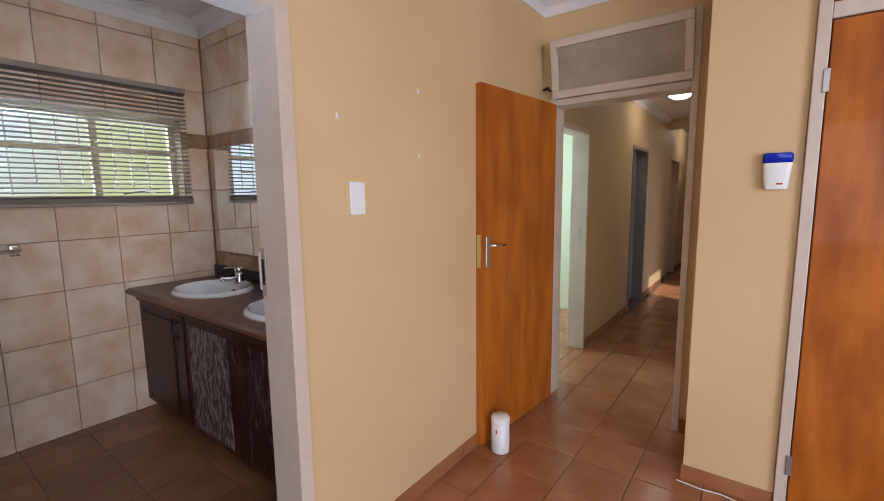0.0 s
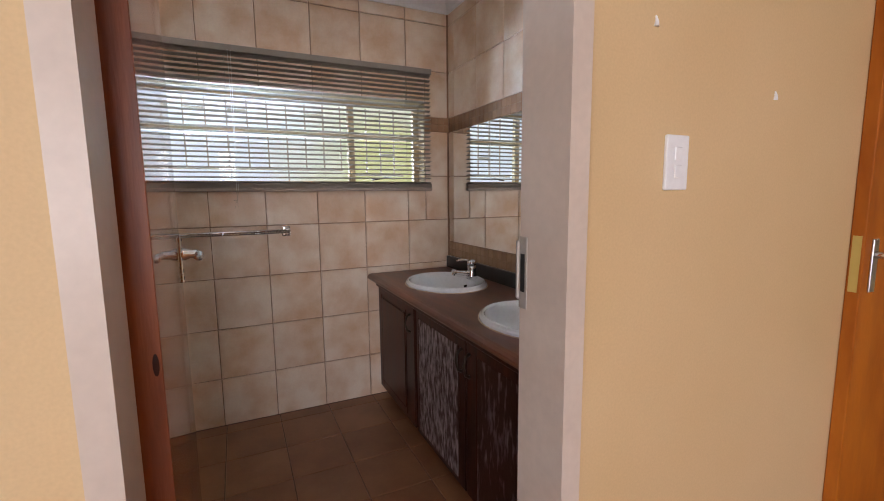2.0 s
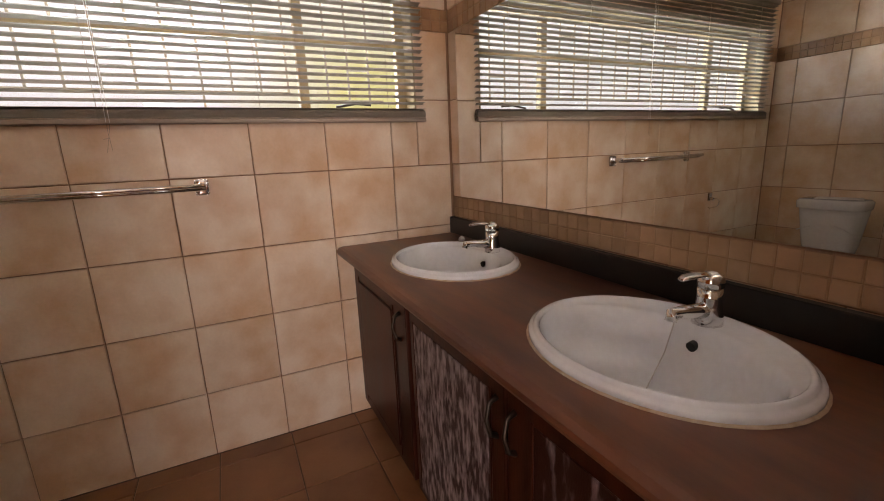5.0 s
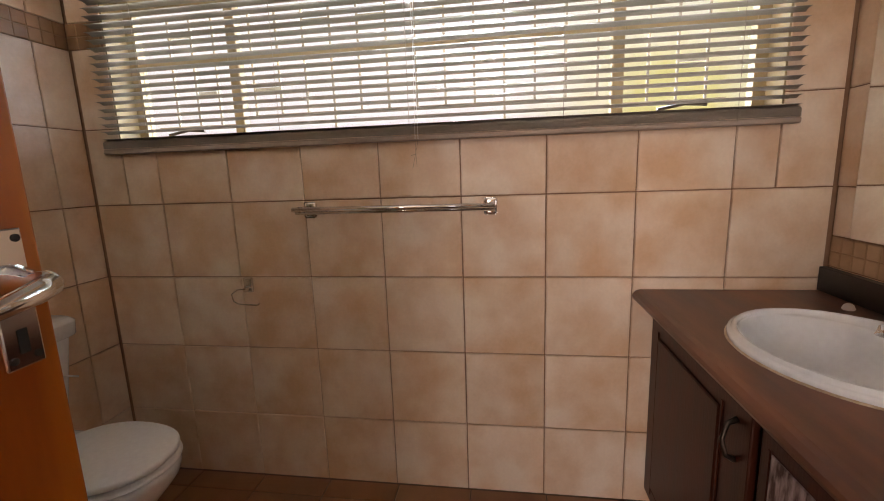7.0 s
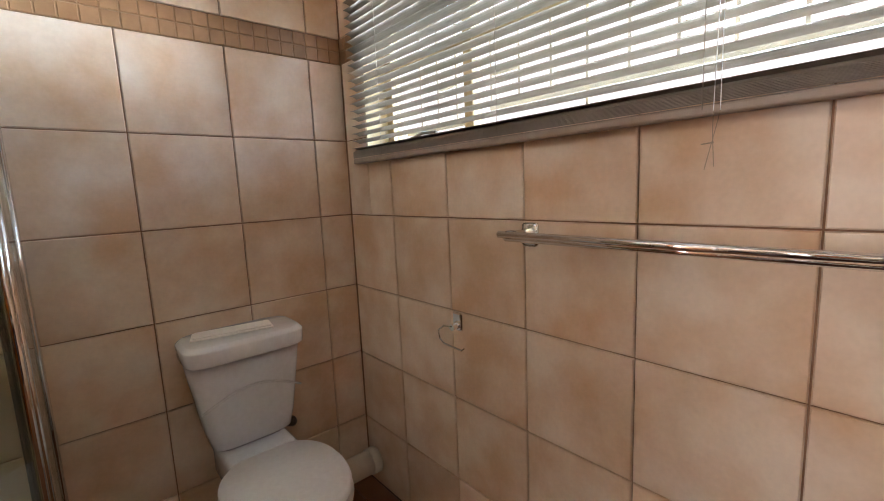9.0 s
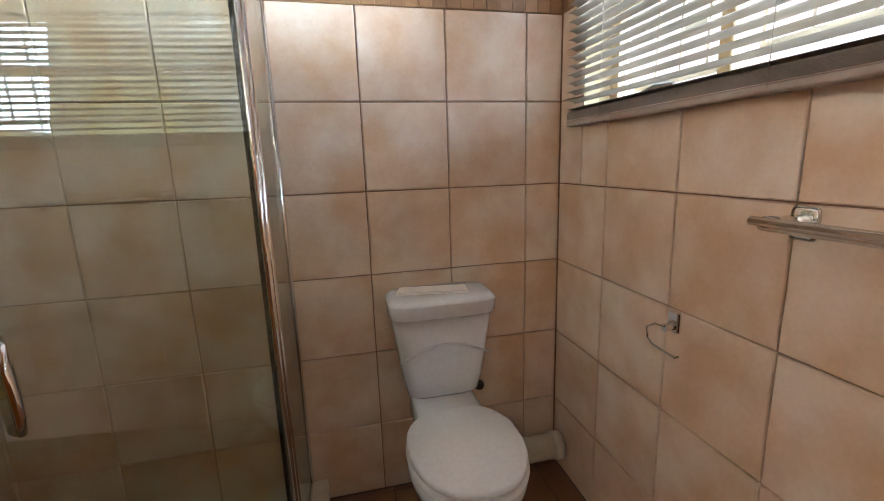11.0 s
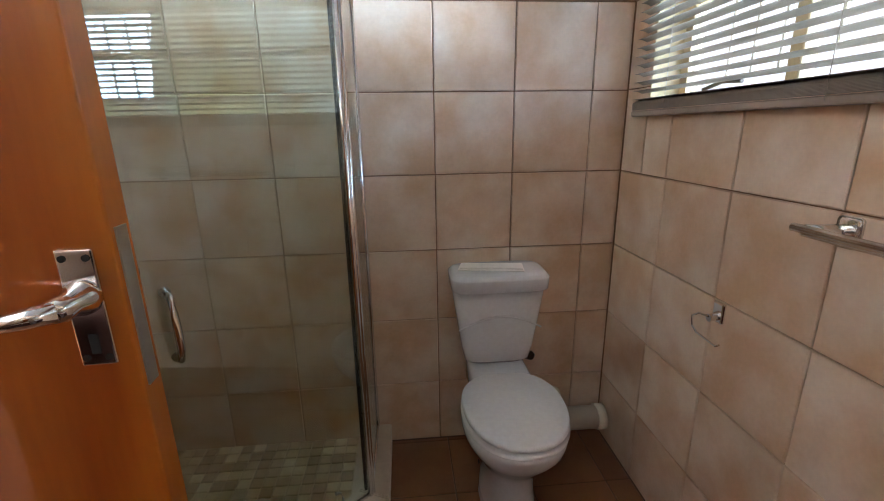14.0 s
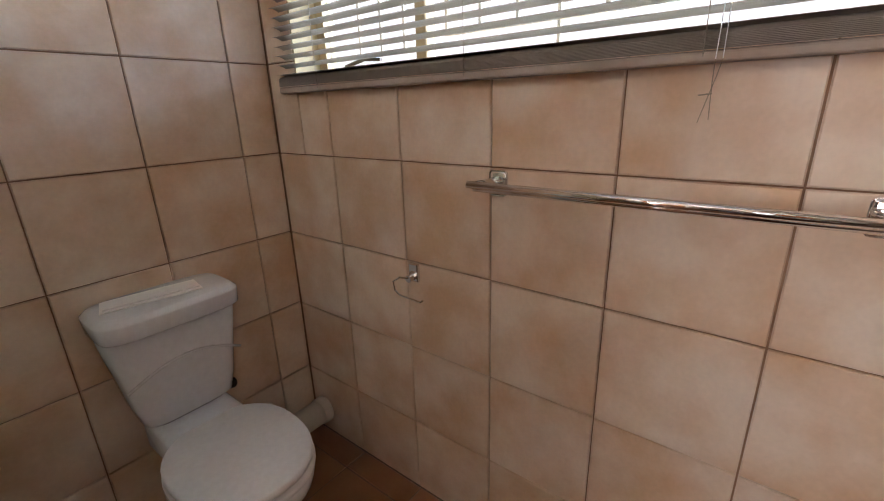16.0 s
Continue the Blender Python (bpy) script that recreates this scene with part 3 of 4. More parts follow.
def basin(x, y):
    t = thing("wash_basin", (x, y, CT), "white oval drop-in wash basin set in the worktop", "basin", "pair of basins")
    rx, ry = 0.275, 0.225
    rings = []
    for s, z in ((0.985, 0.0), (1.0, 0.003), (1.0, 0.011), (0.993, 0.015), (0.972, 0.016), (0.96, 0.019), (0.948, 0.025), (0.93, 0.027), (0.912, 0.024), (0.9, 0.016)):
        rings.append(ring(0, 0, z, rx * s, ry * s, 48))
    for s, q, z, dy in ((0.885, 0.8, 0.0135, -0.022), (0.87, 0.775, 0.008, -0.026), (0.85, 0.75, -0.01, -0.03), (0.81, 0.71, -0.05, -0.034), (0.72, 0.62, -0.09, -0.036), (0.55, 0.48, -0.118, -0.036), (0.3, 0.28, -0.134, -0.034), (0.06, 0.06, -0.14, -0.034)):
        rings.append(ring(0, dy, z, rx * s, ry * q, 48))
    bm = loft(rings, False)
    bm.verts.ensure_lookup_table()
    bm.faces.new(bm.verts[-48:])
    part("bowl", bm, M_ceramic, t, smooth=True)
    part("sealant", loft([ring(0, 0, z, rx * s, ry * s, 48) for s, z in ((1.018, 0.0006), (1.012, 0.003), (0.996, 0.0045))], False), M_gasket_tan, t, "tan sealant round the rim", True)
    part("overflow", tube([(0, 0.145, -0.028), (0, 0.1235, -0.031)], 0.011, 14), M_dark, t)
    w = part("waste", lathe([(0.002, -0.1375), (0.03, -0.1375), (0.033, -0.135), (0.022, -0.134), (0.003, -0.1345)], 20), M_chrome, t, smooth=True)
    w.location = (0, -0.034, 0)
    return t


def mixer(x, y):
    t = thing("mixer_tap", (x, y, CT + 0.0145), "chrome single-lever mixer tap on the basin", "tap", "pair of mixer taps")
    part("body", lathe([(0.031, 0), (0.03, 0.02), (0.026, 0.04), (0.025, 0.06), (0.025, 0.078), (0.002, 0.08)], 24), M_chrome, t, smooth=True)
    part("spout", tube([(0, -0.01, 0.03), (0, -0.05, 0.037), (0, -0.09, 0.043), (0, -0.118, 0.044), (0, -0.122, 0.03)], [0.019, 0.016, 0.013, 0.013, 0.012], 14), M_chrome, t, smooth=True)
    bm = lathe([(0.026, 0.083), (0.027, 0.096), (0.024, 0.108), (0.012, 0.116), (0.002, 0.118)], 24)
    tube([(0, 0.0, 0.106), (0, -0.04, 0.116), (0, -0.085, 0.117), (0, -0.1, 0.114)], [0.015, 0.012, 0.011, 0.007], 12, bm, flat=0.5)
    part("lever", bm, M_chrome, t, smooth=True)
    return t


for bx, by in BAS:
    basin(bx, by)
    mixer(bx, by + 0.172)
part_chain = thing("plug_chain", (BAS[1][0] - 0.02, BAS[1][1], CT), "thin steel plug chain in the basin", "plug chain")
part("chain", tube([(0.0, 0.135, 0.035), (-0.012, 0.11, 0.02), (-0.016, 0.09, -0.05), (-0.012, 0.03, -0.125)], 0.0014, 6), M_steel, part_chain)
soap = thing("bath_plug", (-2.98, 1.58, CT + 0.001), "small white basin plug on the worktop", "plug")
part("plug", lathe([(0.014, 0), (0.016, 0.004), (0.012, 0.014), (0.007, 0.018), (0.002, 0.02)], 16), M_plastic, soap, smooth=True)

mir = thing("wall_mirror", (0, YN, 0), "wide frameless wall mirror above the vanity", "mirror")
part("glass", box(-3.115, XE - 0.12, -0.007, -0.001, 1.034, 1.785, 0.0015), M_mirror, mir)

# ---- toilet ----
TX = -2.69
toilet = thing("toilet", (TX, YS, 0), "white ceramic close-coupled toilet with its lid down", "toilet")
cr = []
for z, hw, d0, d1 in ((0.455, 0.11, 0.03, 0.15), (0.47, 0.13, 0.02, 0.165), (0.53, 0.143, 0.015, 0.175), (0.65, 0.16, 0.012, 0.185), (0.772, 0.176, 0.01, 0.195)):
    cr.append(ring(0, (d0 + d1) / 2, z, hw, (d1 - d0) / 2, 40, 5))
part("cistern", loft(cr), M_ceramic, toilet, smooth=True)
part("relief", tube([(-0.158 + 0.316 * k / 12, 0.186 + 0.012 * math.sin(math.pi * k / 12), 0.62 + 0.055 * math.sin(math.pi * k / 12)) for k in range(13)], 0.004, 8), M_ceramic, toilet, smooth=True)
lr = [ring(0, 0.108, z, hw, hd, 40, 5, 0.1) for z, hw, hd in ((0.7755, 0.17, 0.092), (0.776, 0.1835, 0.1005), (0.7785, 0.185, 0.102), (0.822, 0.188, 0.1045), (0.825, 0.187, 0.104), (0.836, 0.176, 0.094), (0.838, 0.172, 0.09), (0.8385, 0.1, 0.05))]
part("cistern_lid", loft(lr), M_ceramic, toilet, smooth=True)
br = []
for z, hw, y0, y1 in ((0.0, 0.105, 0.18, 0.50), (0.03, 0.1, 0.18, 0.49), (0.10, 0.095, 0.17, 0.485), (0.19, 0.1, 0.15, 0.50), (0.25, 0.125, 0.14, 0.54), (0.31, 0.158, 0.14, 0.592), (0.355, 0.175, 0.15, 0.626), (0.385, 0.178, 0.16, 0.633), (0.40, 0.17, 0.165, 0.626)):
    br.append(ring(0, (y0 + y1) / 2, z, hw, (y1 - y0) / 2, 40, 2.2))
part("bowl", loft(br), M_ceramic, toilet, smooth=True)
part("shelf", box(-0.115, 0.115, 0.03, 0.25, 0.33, 0.452, 0.022, 3), M_ceramic, toilet, smooth=True)
for name, z0, z1, g in (("seat", 0.4075, 0.420, 1.0), ("lid", 0.4305, 0.4515, 0.98)):
    part(name, loft([ring(0, 0.395, z, 0.18 * g * q, 0.19 * g * q, 48, 2.25, 0.28) for z, q in ((z0, 0.98), (z0 + 0.004, 1.0), (z1 - 0.006, 1.0), (z1, 0.965))]), M_plastic, toilet, smooth=True)
for x in (-0.07, 0.07):
    part("hinge", tube([(x - 0.02, 0.215, 0.43), (x + 0.02, 0.215, 0.43)], 0.011, 12), M_plastic, toilet)
part("bolt_cap", tube([(0.098, 0.3, 0.12), (0.102, 0.3, 0.12)], 0.008, 10), M_dark, toilet)
part("inlet_valve", tube([(-0.12, 0.05, 0.43), (-0.165, 0.05, 0.42), (-0.185, 0.01, 0.40)], [0.014, 0.02, 0.012], 10), M_bronze, toilet, "dark inlet valve")
paper = thing("folded_paper", (TX + 0.02, YS + 0.105, 0.8385), "folded white paper strip lying on the cistern", "paper", turn=-3)
part("sheet", loft([[(x, y, z + 0.02 * max(0, (x - 0.02)) + 0.0) for x, y in ((-0.125, -0.04), (0.115, -0.06), (0.135, 0.03), (-0.115, 0.055))] for z in (0.0, 0.003)]), M_paper, paper)
part("fold", loft([[(x, y, z + 0.02 * max(0, (x - 0.02))) for x, y in ((-0.12, -0.03), (0.11, -0.05), (0.125, 0.018), (-0.112, 0.04))] for z in (0.0036, 0.0075)]), M_paper, paper)
pipe = thing("waste_pipe", (-2.97, YS + 0.18, 0.192), "cream plastic waste pipe stub behind the toilet", "pipe")
part("barrel", tube([(0.16, -0.02, 0.01), (0.05, 0, 0), (-0.15, 0, 0)], 0.047, 20), M_pvc, pipe, smooth=True)
part("collar", tube([(-0.13, 0, 0), (-0.165, 0, 0)], 0.052, 20), M_pvc, pipe, smooth=True)
part("elbow", tube([(0.06, 0.0, 0), (0.02, -0.08, 0.0), (0.0, -0.175, 0.0)], 0.045, 16), M_pvc, pipe, smooth=True)

# ---- corner shower ----
P0, P1, P2, P3 = (-2.185, YS), (-2.185, -0.675), (-1.715, -0.255), (XE, -0.33)
ST = 1.92
kerb = thing("shower_kerb", (0, 0, 0), "cream tiled kerb round the corner shower", "kerb", kind="structure")


def offset(points, d):
    """The path moved sideways by d, mitred."""
    out = []
    pts = [Vector((*p, 0)) for p in points]
    for i, p in enumerate(pts):
        a = (p - pts[i - 1]).normalized() if i else (pts[1] - p).normalized()
        b = (pts[i + 1] - p).normalized() if i + 1 < len(pts) else a
        na, nb = Vector((-a.y, a.x, 0)), Vector((-b.y, b.x, 0))
        n = (na + nb).normalized()
        out.append(p + n * (d / n.dot(na)))
    return out


outer, inner = offset((P0, P1, P2, P3), 0.062), offset((P0, P1, P2, P3), -0.05)
for k in range(3):
    a, b, c, d = outer[k], outer[k + 1], inner[k + 1], inner[k]
    e0, e1 = (b - a) * 0.004, (c - d) * 0.004
    bm = loft([[(q.x, q.y, z) for q in (a + e0, b - e0, c - e1, d + e1)] for z in (0, 0.094)])
    bmesh.ops.bevel(bm, geom=[e for e in bm.edges if min(v.co.z for v in e.verts) > 0.09], offset=0.004, segments=2, affect="EDGES")
    part("kerb_tile", bm, M_kerb, kerb)
pts = inner + [Vector((XE, YS, 0))]
bm = loft([[(p.x, p.y, z) for p in pts] for z in (0.0, 0.026)])
tagged(part("floor_shower", bm, M_kerb), "cream grout bed of the shower floor", kind="structure")

shower = thing("shower_enclosure", (0, 0, 0), "frameless corner shower with chrome posts and glass door", "shower enclosure")


def pane_between(name, a, b, z0, z1, parent, label=""):
    a, b = Vector((*a, 0)), Vector((*b, 0))
    n = (b - a).normalized().cross(Vector((0, 0, 1))) * 0.003
    ob = part(name, loft([[(q.x, q.y, z) for q in (a + n, b + n, b - n, a - n)] for z in (z0, z1)]), M_shower_glass, parent, label)
    ob.visible_shadow = False
    return ob


def post(name, a, r, m, z0=0.095, z1=ST, ang=0.0, parent=None, ry=None):
    bm = bmesh.new()
    for dx in (-0.5, 0.5):
        tube([(dx * r, 0, 0), (dx * r, 0, z1 - z0)], r * 0.62, 10, bm)
    ob = part(name, bm, m, parent or shower, smooth=True)
    ob.matrix_local = pose(a[0], a[1], z0, 0, 0, ang)
    return ob


pane_between("side_pane", P0, P1, 0.1, ST, shower)
door_g = pane_between("door_pane", (P1[0] + 0.012, P1[1] + 0.011), (P2[0] - 0.012, P2[1] - 0.011), 0.115, ST - 0.02, shower)
pane_between("side_pane", P2, P3, 0.1, ST, shower)
post("post", P0, 0.017, M_chrome, ang=90)
shower.children[-1].location.y += 0.014
post("post", P1, 0.015, M_chrome, ang=60)
post("post", P2, 0.019, M_chrome, ang=20)
post("post", (P3[0] - 0.014, P3[1]), 0.017, M_chrome)
part("seal", tube([(P2[0] - 0.018, P2[1] - 0.03, 0.11), (P2[0] - 0.018, P2[1] - 0.03, ST - 0.02)], 0.006, 8), M_gasket, shower, "yellowed plastic door seal")
part("seal", tube([(P1[0] + 0.02, P1[1] - 0.006, 0.11), (P1[0] + 0.02, P1[1] - 0.006, ST - 0.02)], 0.006, 8), M_dark, shower, "black magnetic door seal")
part("seal", tube([(P1[0] - 0.006, P1[1] - 0.02, 0.11), (P1[0] - 0.006, P1[1] - 0.02, ST - 0.02)], 0.004, 8), M_gasket, shower, "yellowed plastic door seal")
for a, b in ((P0, P1), (P1, P2), (P2, P3)):
    part("rail", tube([(*a, 0.102), (*b, 0.102)], 0.009, 8), M_chrome, shower, smooth=True)
    part("rail", tube([(*a, ST), (*b, ST)], 0.009, 8), M_chrome, shower, smooth=True)
d = (Vector((*P2, 0)) - Vector((*P1, 0))).normalized()
nrm = Vector((-d.y, d.x, 0))
hp = Vector((*P1, 0)) + d * 0.51
hb = [hp + nrm * q + Vector((0, 0, z)) for q, z in ((0.0, 1.02), (0.035, 1.015), (0.05, 0.98), (0.052, 0.94), (0.05, 0.9), (0.035, 0.865), (0.0, 0.86))]
bm = tube(hb, [0.012, 0.008, 0.0085, 0.0085, 0.0085, 0.008, 0.012], 12)
part("handle", bm, M_chrome, shower, "curved chrome pull handle", True)
hk = Vector((*P1, 0)) + d * 0.1 - nrm * 0.03
part("stop_hook", tube([hk + Vector((0, 0, 0.096)), hk + Vector((0, 0, 0.13)), hk + Vector((0.006, 0.004, 0.155)), hk + Vector((0.02, 0.012, 0.16))], [0.006, 0.004, 0.004, 0.007], 8), M_steel, shower)
valve = thing("shower_valve", (XE - 0.001, -0.675, 1.135), "round chrome shower mixer with a lever", "shower mixer")
bm = tube([(0, 0, 0), (-0.004, 0, 0), (-0.012, 0, 0), (-0.016, 0, 0)], [0.085, 0.085, 0.078, 0.05], 32)
part("plate", bm, M_chrome, valve, smooth=True)
part("sleeve", tube([(-0.014, 0, 0), (-0.04, 0, 0)], 0.03, 20), M_bronze, valve)
bm = tube([(-0.035, 0, 0), (-0.07, 0, 0)], 0.027, 20)
tube([(-0.065, 0, 0.01), (-0.078, -0.03, -0.02), (-0.085, -0.055, -0.055), (-0.082, -0.065, -0.085)], [0.016, 0.014, 0.012, 0.008], 12, bm)
part("lever", bm, M_chrome, valve, smooth=True)
drain = thing("shower_drain", (-1.771, -0.705, 0.0365), "round metal drain in the mosaic shower floor", "drain")
part("grate", lathe([(0.045, 0), (0.046, 0.003), (0.03, 0.004), (0.002, 0.003)], 24), M_steel, drain, smooth=True)
for k in range(4):
    part("slot", box(-0.03, 0.03, -0.024 + k * 0.014, -0.018 + k * 0.014, 0.004, 0.0045), M_dark, drain)
towel_ring = thing("towel_ring", (XE - 0.001, -0.155, 1.06), "chrome towel ring on the tiled wall", "towel ring")
part("mount", tube([(0, 0, 0), (-0.008, 0, 0), (-0.02, 0, 0), (-0.045, 0, -0.002)], [0.028, 0.028, 0.016, 0.014], 20), M_chrome, towel_ring, smooth=True)
part("loop", tube([(-0.042, 0.085 * math.sin(a), -0.085 + 0.085 * math.cos(a)) for a in [2 * math.pi * k / 36 for k in range(36)]], 0.005, 10, closed=True), M_chrome, towel_ring, smooth=True)

# ---- bedroom side ----
pd = thing("passage_door", (-1.02, 2.865, 0.008), "varnished orange wooden door standing open against the yellow wall", "door", turn=-95.0)
part("leaf", box(0, 0.82, -0.02, 0.02, 0, 2.0, 0.004, 2), M_satin, pd)
part("latch_plate", box(0.8195, 0.8215, -0.012, 0.012, 1.03, 1.21), M_gasket, pd, "brass latch plate")
pl = part("backplate", box(0.755, 0.785, 0.02, 0.026, 1.03, 1.2, 0.002), M_steel, pd)
bm = tube([(0.77, 0.026, 1.15), (0.77, 0.06, 1.15), (0.74, 0.07, 1.15), (0.66, 0.07, 1.145)], [0.012, 0.01, 0.009, 0.007], 10)
part("lever", bm, M_chrome, pl, "chrome lever", True)

fr2 = thing("door_frame_2", (0, 0, 0), "white painted frame of the passage door with a hopper light", "door frame", kind="structure")
for x0, x1 in ((-1.05, -1.015), (-0.235, -0.2)):
    part("jamb", box(x0, x1, DW - 0.03, DW + 0.13, 0, 2.42, 0.004, 2), M_white, fr2)
part("head", box(-1.015, -0.235, DW - 0.03, DW + 0.13, 2.385, 2.42, 0.004), M_white, fr2)
part("rail", box(-1.015, -0.235, DW - 0.03, DW + 0.13, 2.0, 2.04, 0.004), M_white, fr2)
hop = thing("fanlight", (-0.625, DW - 0.035, 2.045), "white hopper fanlight tilted open above the passage door", "window", kind="structure")
hop.matrix_world = pose(-0.625, DW - 0.04, 2.045, 12, 0, 0)
for a in ((-0.40, 0.40, -0.015, 0.015, 0, 0.045), (-0.40, 0.40, -0.015, 0.015, 0.30, 0.345), (-0.40, -0.355, -0.015, 0.015, 0.045, 0.30), (0.355, 0.40, -0.015, 0.015, 0.045, 0.30)):
    part("sash", box(*a, 0.003), M_white, hop)
part("pane", box(-0.355, 0.355, -0.003, 0.003, 0.045, 0.30), M_frosted, hop, "dusty pane")
part("catch", tube([(-0.41, -0.01, 0.05), (-0.42, -0.035, 0.07), (-0.45, -0.04, 0.062)], [0.008, 0.012, 0.006], 8), M_bronze, hop)

sw = thing("light_switch", (XB, 1.207, 1.4255), "white rocker light switch plate on the yellow wall", "switch")
part("plate", box(0, 0.009, -0.037, 0.037, -0.062, 0.062, 0.003, 2), M_plastic, sw)
part("rocker", box(0.0085, 0.012, -0.012, 0.012, -0.035, -0.005, 0.0015), M_plastic, sw)
part("rocker", box(0.0085, 0.012, -0.012, 0.012, 0.005, 0.035, 0.0015), M_plastic, sw)
for y, z in ((1.125, 1.72), (1.58, 1.883), (1.58, 1.605)):
    nl = thing("picture_hook", (XB, y, z), "small white filled hook mark on the yellow wall", "wall hook", "wall hooks")
    part("hook", tube([(0, 0, 0.012), (0.003, 0, 0), (0.002, 0, -0.01)], [0.002, 0.004, 0.006], 8), M_plastic, nl)

can = thing("air_freshener_can", (-0.972, 2.083, 0.004), "white plastic canister with a lid on the floor", "canister")
part("body", lathe([(0.048, 0), (0.05, 0.004), (0.05, 0.165), (0.046, 0.17)], 28), M_plastic, can, smooth=True)
part("lid", lathe([(0.051, 0.168), (0.052, 0.172), (0.052, 0.198), (0.048, 0.206), (0.01, 0.208)], 28), M_plastic, can, smooth=True)
part("label", box(-0.002, 0.006, -0.0515, -0.0495, 0.118, 0.142, 0.0005), M_red, can, "small red mark")

alarm = thing("alarm_strobe", (0.165, 2.41, 1.515), "white alarm sounder with a blue lens on the pier", "alarm")
part("body", loft([ring(0, -0.022, z, hw, 0.022, 24, 4) for z, hw in ((-0.075, 0.034), (-0.068, 0.04), (0.03, 0.05), (0.035, 0.05))]), M_plastic, alarm, smooth=True)
part("lens", loft([ring(0, -0.022, z, hw, 0.022, 24, 4) for z, hw in ((0.0355, 0.051), (0.06, 0.052), (0.072, 0.05), (0.076, 0.044))]), M_blue, alarm, "blue strobe lens", True)
part("mark", box(0.0, 0.022, -0.0455, -0.0445, -0.055, -0.048), M_red, alarm)

cup = thing("built_in_cupboard", (0, 2.42, 0), "orange varnished built-in cupboard with white frame", "cupboard")
part("frame", box(0.252, 0.295, -0.035, 0.03, 0, 2.655, 0.004, 2), M_white, cup)
part("rail", box(0.295, 1.9, -0.03, 0.03, 2.09, 2.15, 0.003), M_white, cup)
part("body", box(0.296, 1.9, 0.03, 0.45, 0, 2.655), M_satin, cup)
for x0, x1 in ((0.30, 0.84), (0.85, 1.39), (1.4, 1.89)):
    d1 = part("door", box(x0, x1, -0.025, -0.004, 0.03, 2.085, 0.003), M_satin, cup)
    part("door", box(x0, x1, -0.025, -0.004, 2.155, 2.63, 0.003), M_satin, cup)
for z in (0.24, 1.86):
    part("hinge", box(0.283, 0.306, -0.042, -0.036, z - 0.045, z + 0.045, 0.002), M_steel, cup)

cable = thing("floor_cable", (0, 0, 0.0045), "thin white cable lying along the pier foot", "cable")
part("wire", tube([(-0.13, 2.37, 0), (-0.03, 2.36, 0), (0.06, 2.372, 0), (0.13, 2.355, 0), (0.2, 2.37, 0), (0.27, 2.33, 0), (0.34, 2.35, 0)], 0.003, 6), M_plastic, cable)

# skirting of terracotta tile
def skirting(name, runs):
    t = thing(name, (0, 0, 0), "terracotta tile skirting along the yellow wall", "skirting", kind="structure")
    for x0, x1, y0, y1 in runs:
        along_y = (y1 - y0) > (x1 - x0)
        n = max(1, round(max(y1 - y0, x1 - x0) / 0.31))
        for k in range(n):
            if along_y:
                a, b = y0 + (y1 - y0) * k / n, y0 + (y1 - y0) * (k + 1) / n
                part("skirting_tile", box(x0, x1, a + 0.001, b - 0.001, 0, 0.075, 0.002), M_terracotta, t)
            else:
                a, b = x0 + (x1 - x0) * k / n, x0 + (x1 - x0) * (k + 1) / n
                part("skirting_tile", box(a + 0.001, b - 0.001, y0, y1, 0, 0.075, 0.002), M_terracotta, t)


skirting("baseboard_1", [(XB, XB + 0.01, -2.7, DY0 - 0.03), (XB, XB + 0.01, DY1 + 0.03, DW - 0.03), (-0.12, -0.11, 2.41, DW - 0.01), (-0.12, 0.25, 2.40, 2.41), (-0.2, -0.12, DW - 0.01, DW)])
skirting("baseboard_2", [(XP, XP + 0.01, DW + 0.14, 3.13), (XP, XP + 0.01, 3.98, 5.49), (XP, XP + 0.01, 6.28, 7.92), (XP, XP + 0.01, 8.73, PE - 0.01), (-0.06, -0.05, DW + 0.14, 6.08), (-0.06, -0.05, 7.02, PE - 0.01)])


def passage_frame(name, y0, y1, leafm, label):
    t = thing(name, (0, 0, 0), label, "door frame", kind="structure")
    for y in (y0, y1):
        part("jamb", box(XP - 0.14, XP + 0.012, y - 0.02, y + 0.02, 0, PH, 0.004), leafm, t)
    part("head", box(XP - 0.14, XP + 0.012, y0 + 0.021, y1 - 0.021, PH - 0.035, PH + 0.005, 0.004), leafm, t)
    return t


passage_frame("door_frame_3", *DOORS[0], M_white, "white steel frame of the first passage doorway")
passage_frame("door_frame_4", *DOORS[1], M_grey_door, "grey door frame along the passage")
passage_frame("door_frame_5", *DOORS[2], M_white, "white door frame far along the passage")
part("strike_plate", box(XP - 0.06, XP - 0.03, 3.927, 3.9295, 1.0, 1.14), M_steel, bpy.data.objects["door_frame_3"])
for y in (5.55, 8.75):
    cl = thing("ceiling_lamp", (-0.7, y, PC), "round glass ceiling lamp glowing in the passage", "ceiling lamp", "passage lamps")
    part("base", lathe([(0.13, -0.02), (0.135, -0.012), (0.13, 0), (0.01, 0)], 24), M_steel, cl, smooth=True)
    part("shade", lathe([(0.005, -0.085), (0.06, -0.08), (0.1, -0.06), (0.125, -0.03), (0.125, -0.021)], 24), M_lamp, cl, smooth=True)
d5 = thing("passage_end_door", (-0.6, PE - 0.001, 0), "dark wooden door at the end of the passage", "door")
part("leaf", box(-0.4, 0.4, -0.03, 0.0, 0.005, 2.02, 0.004), M_vanity, d5)

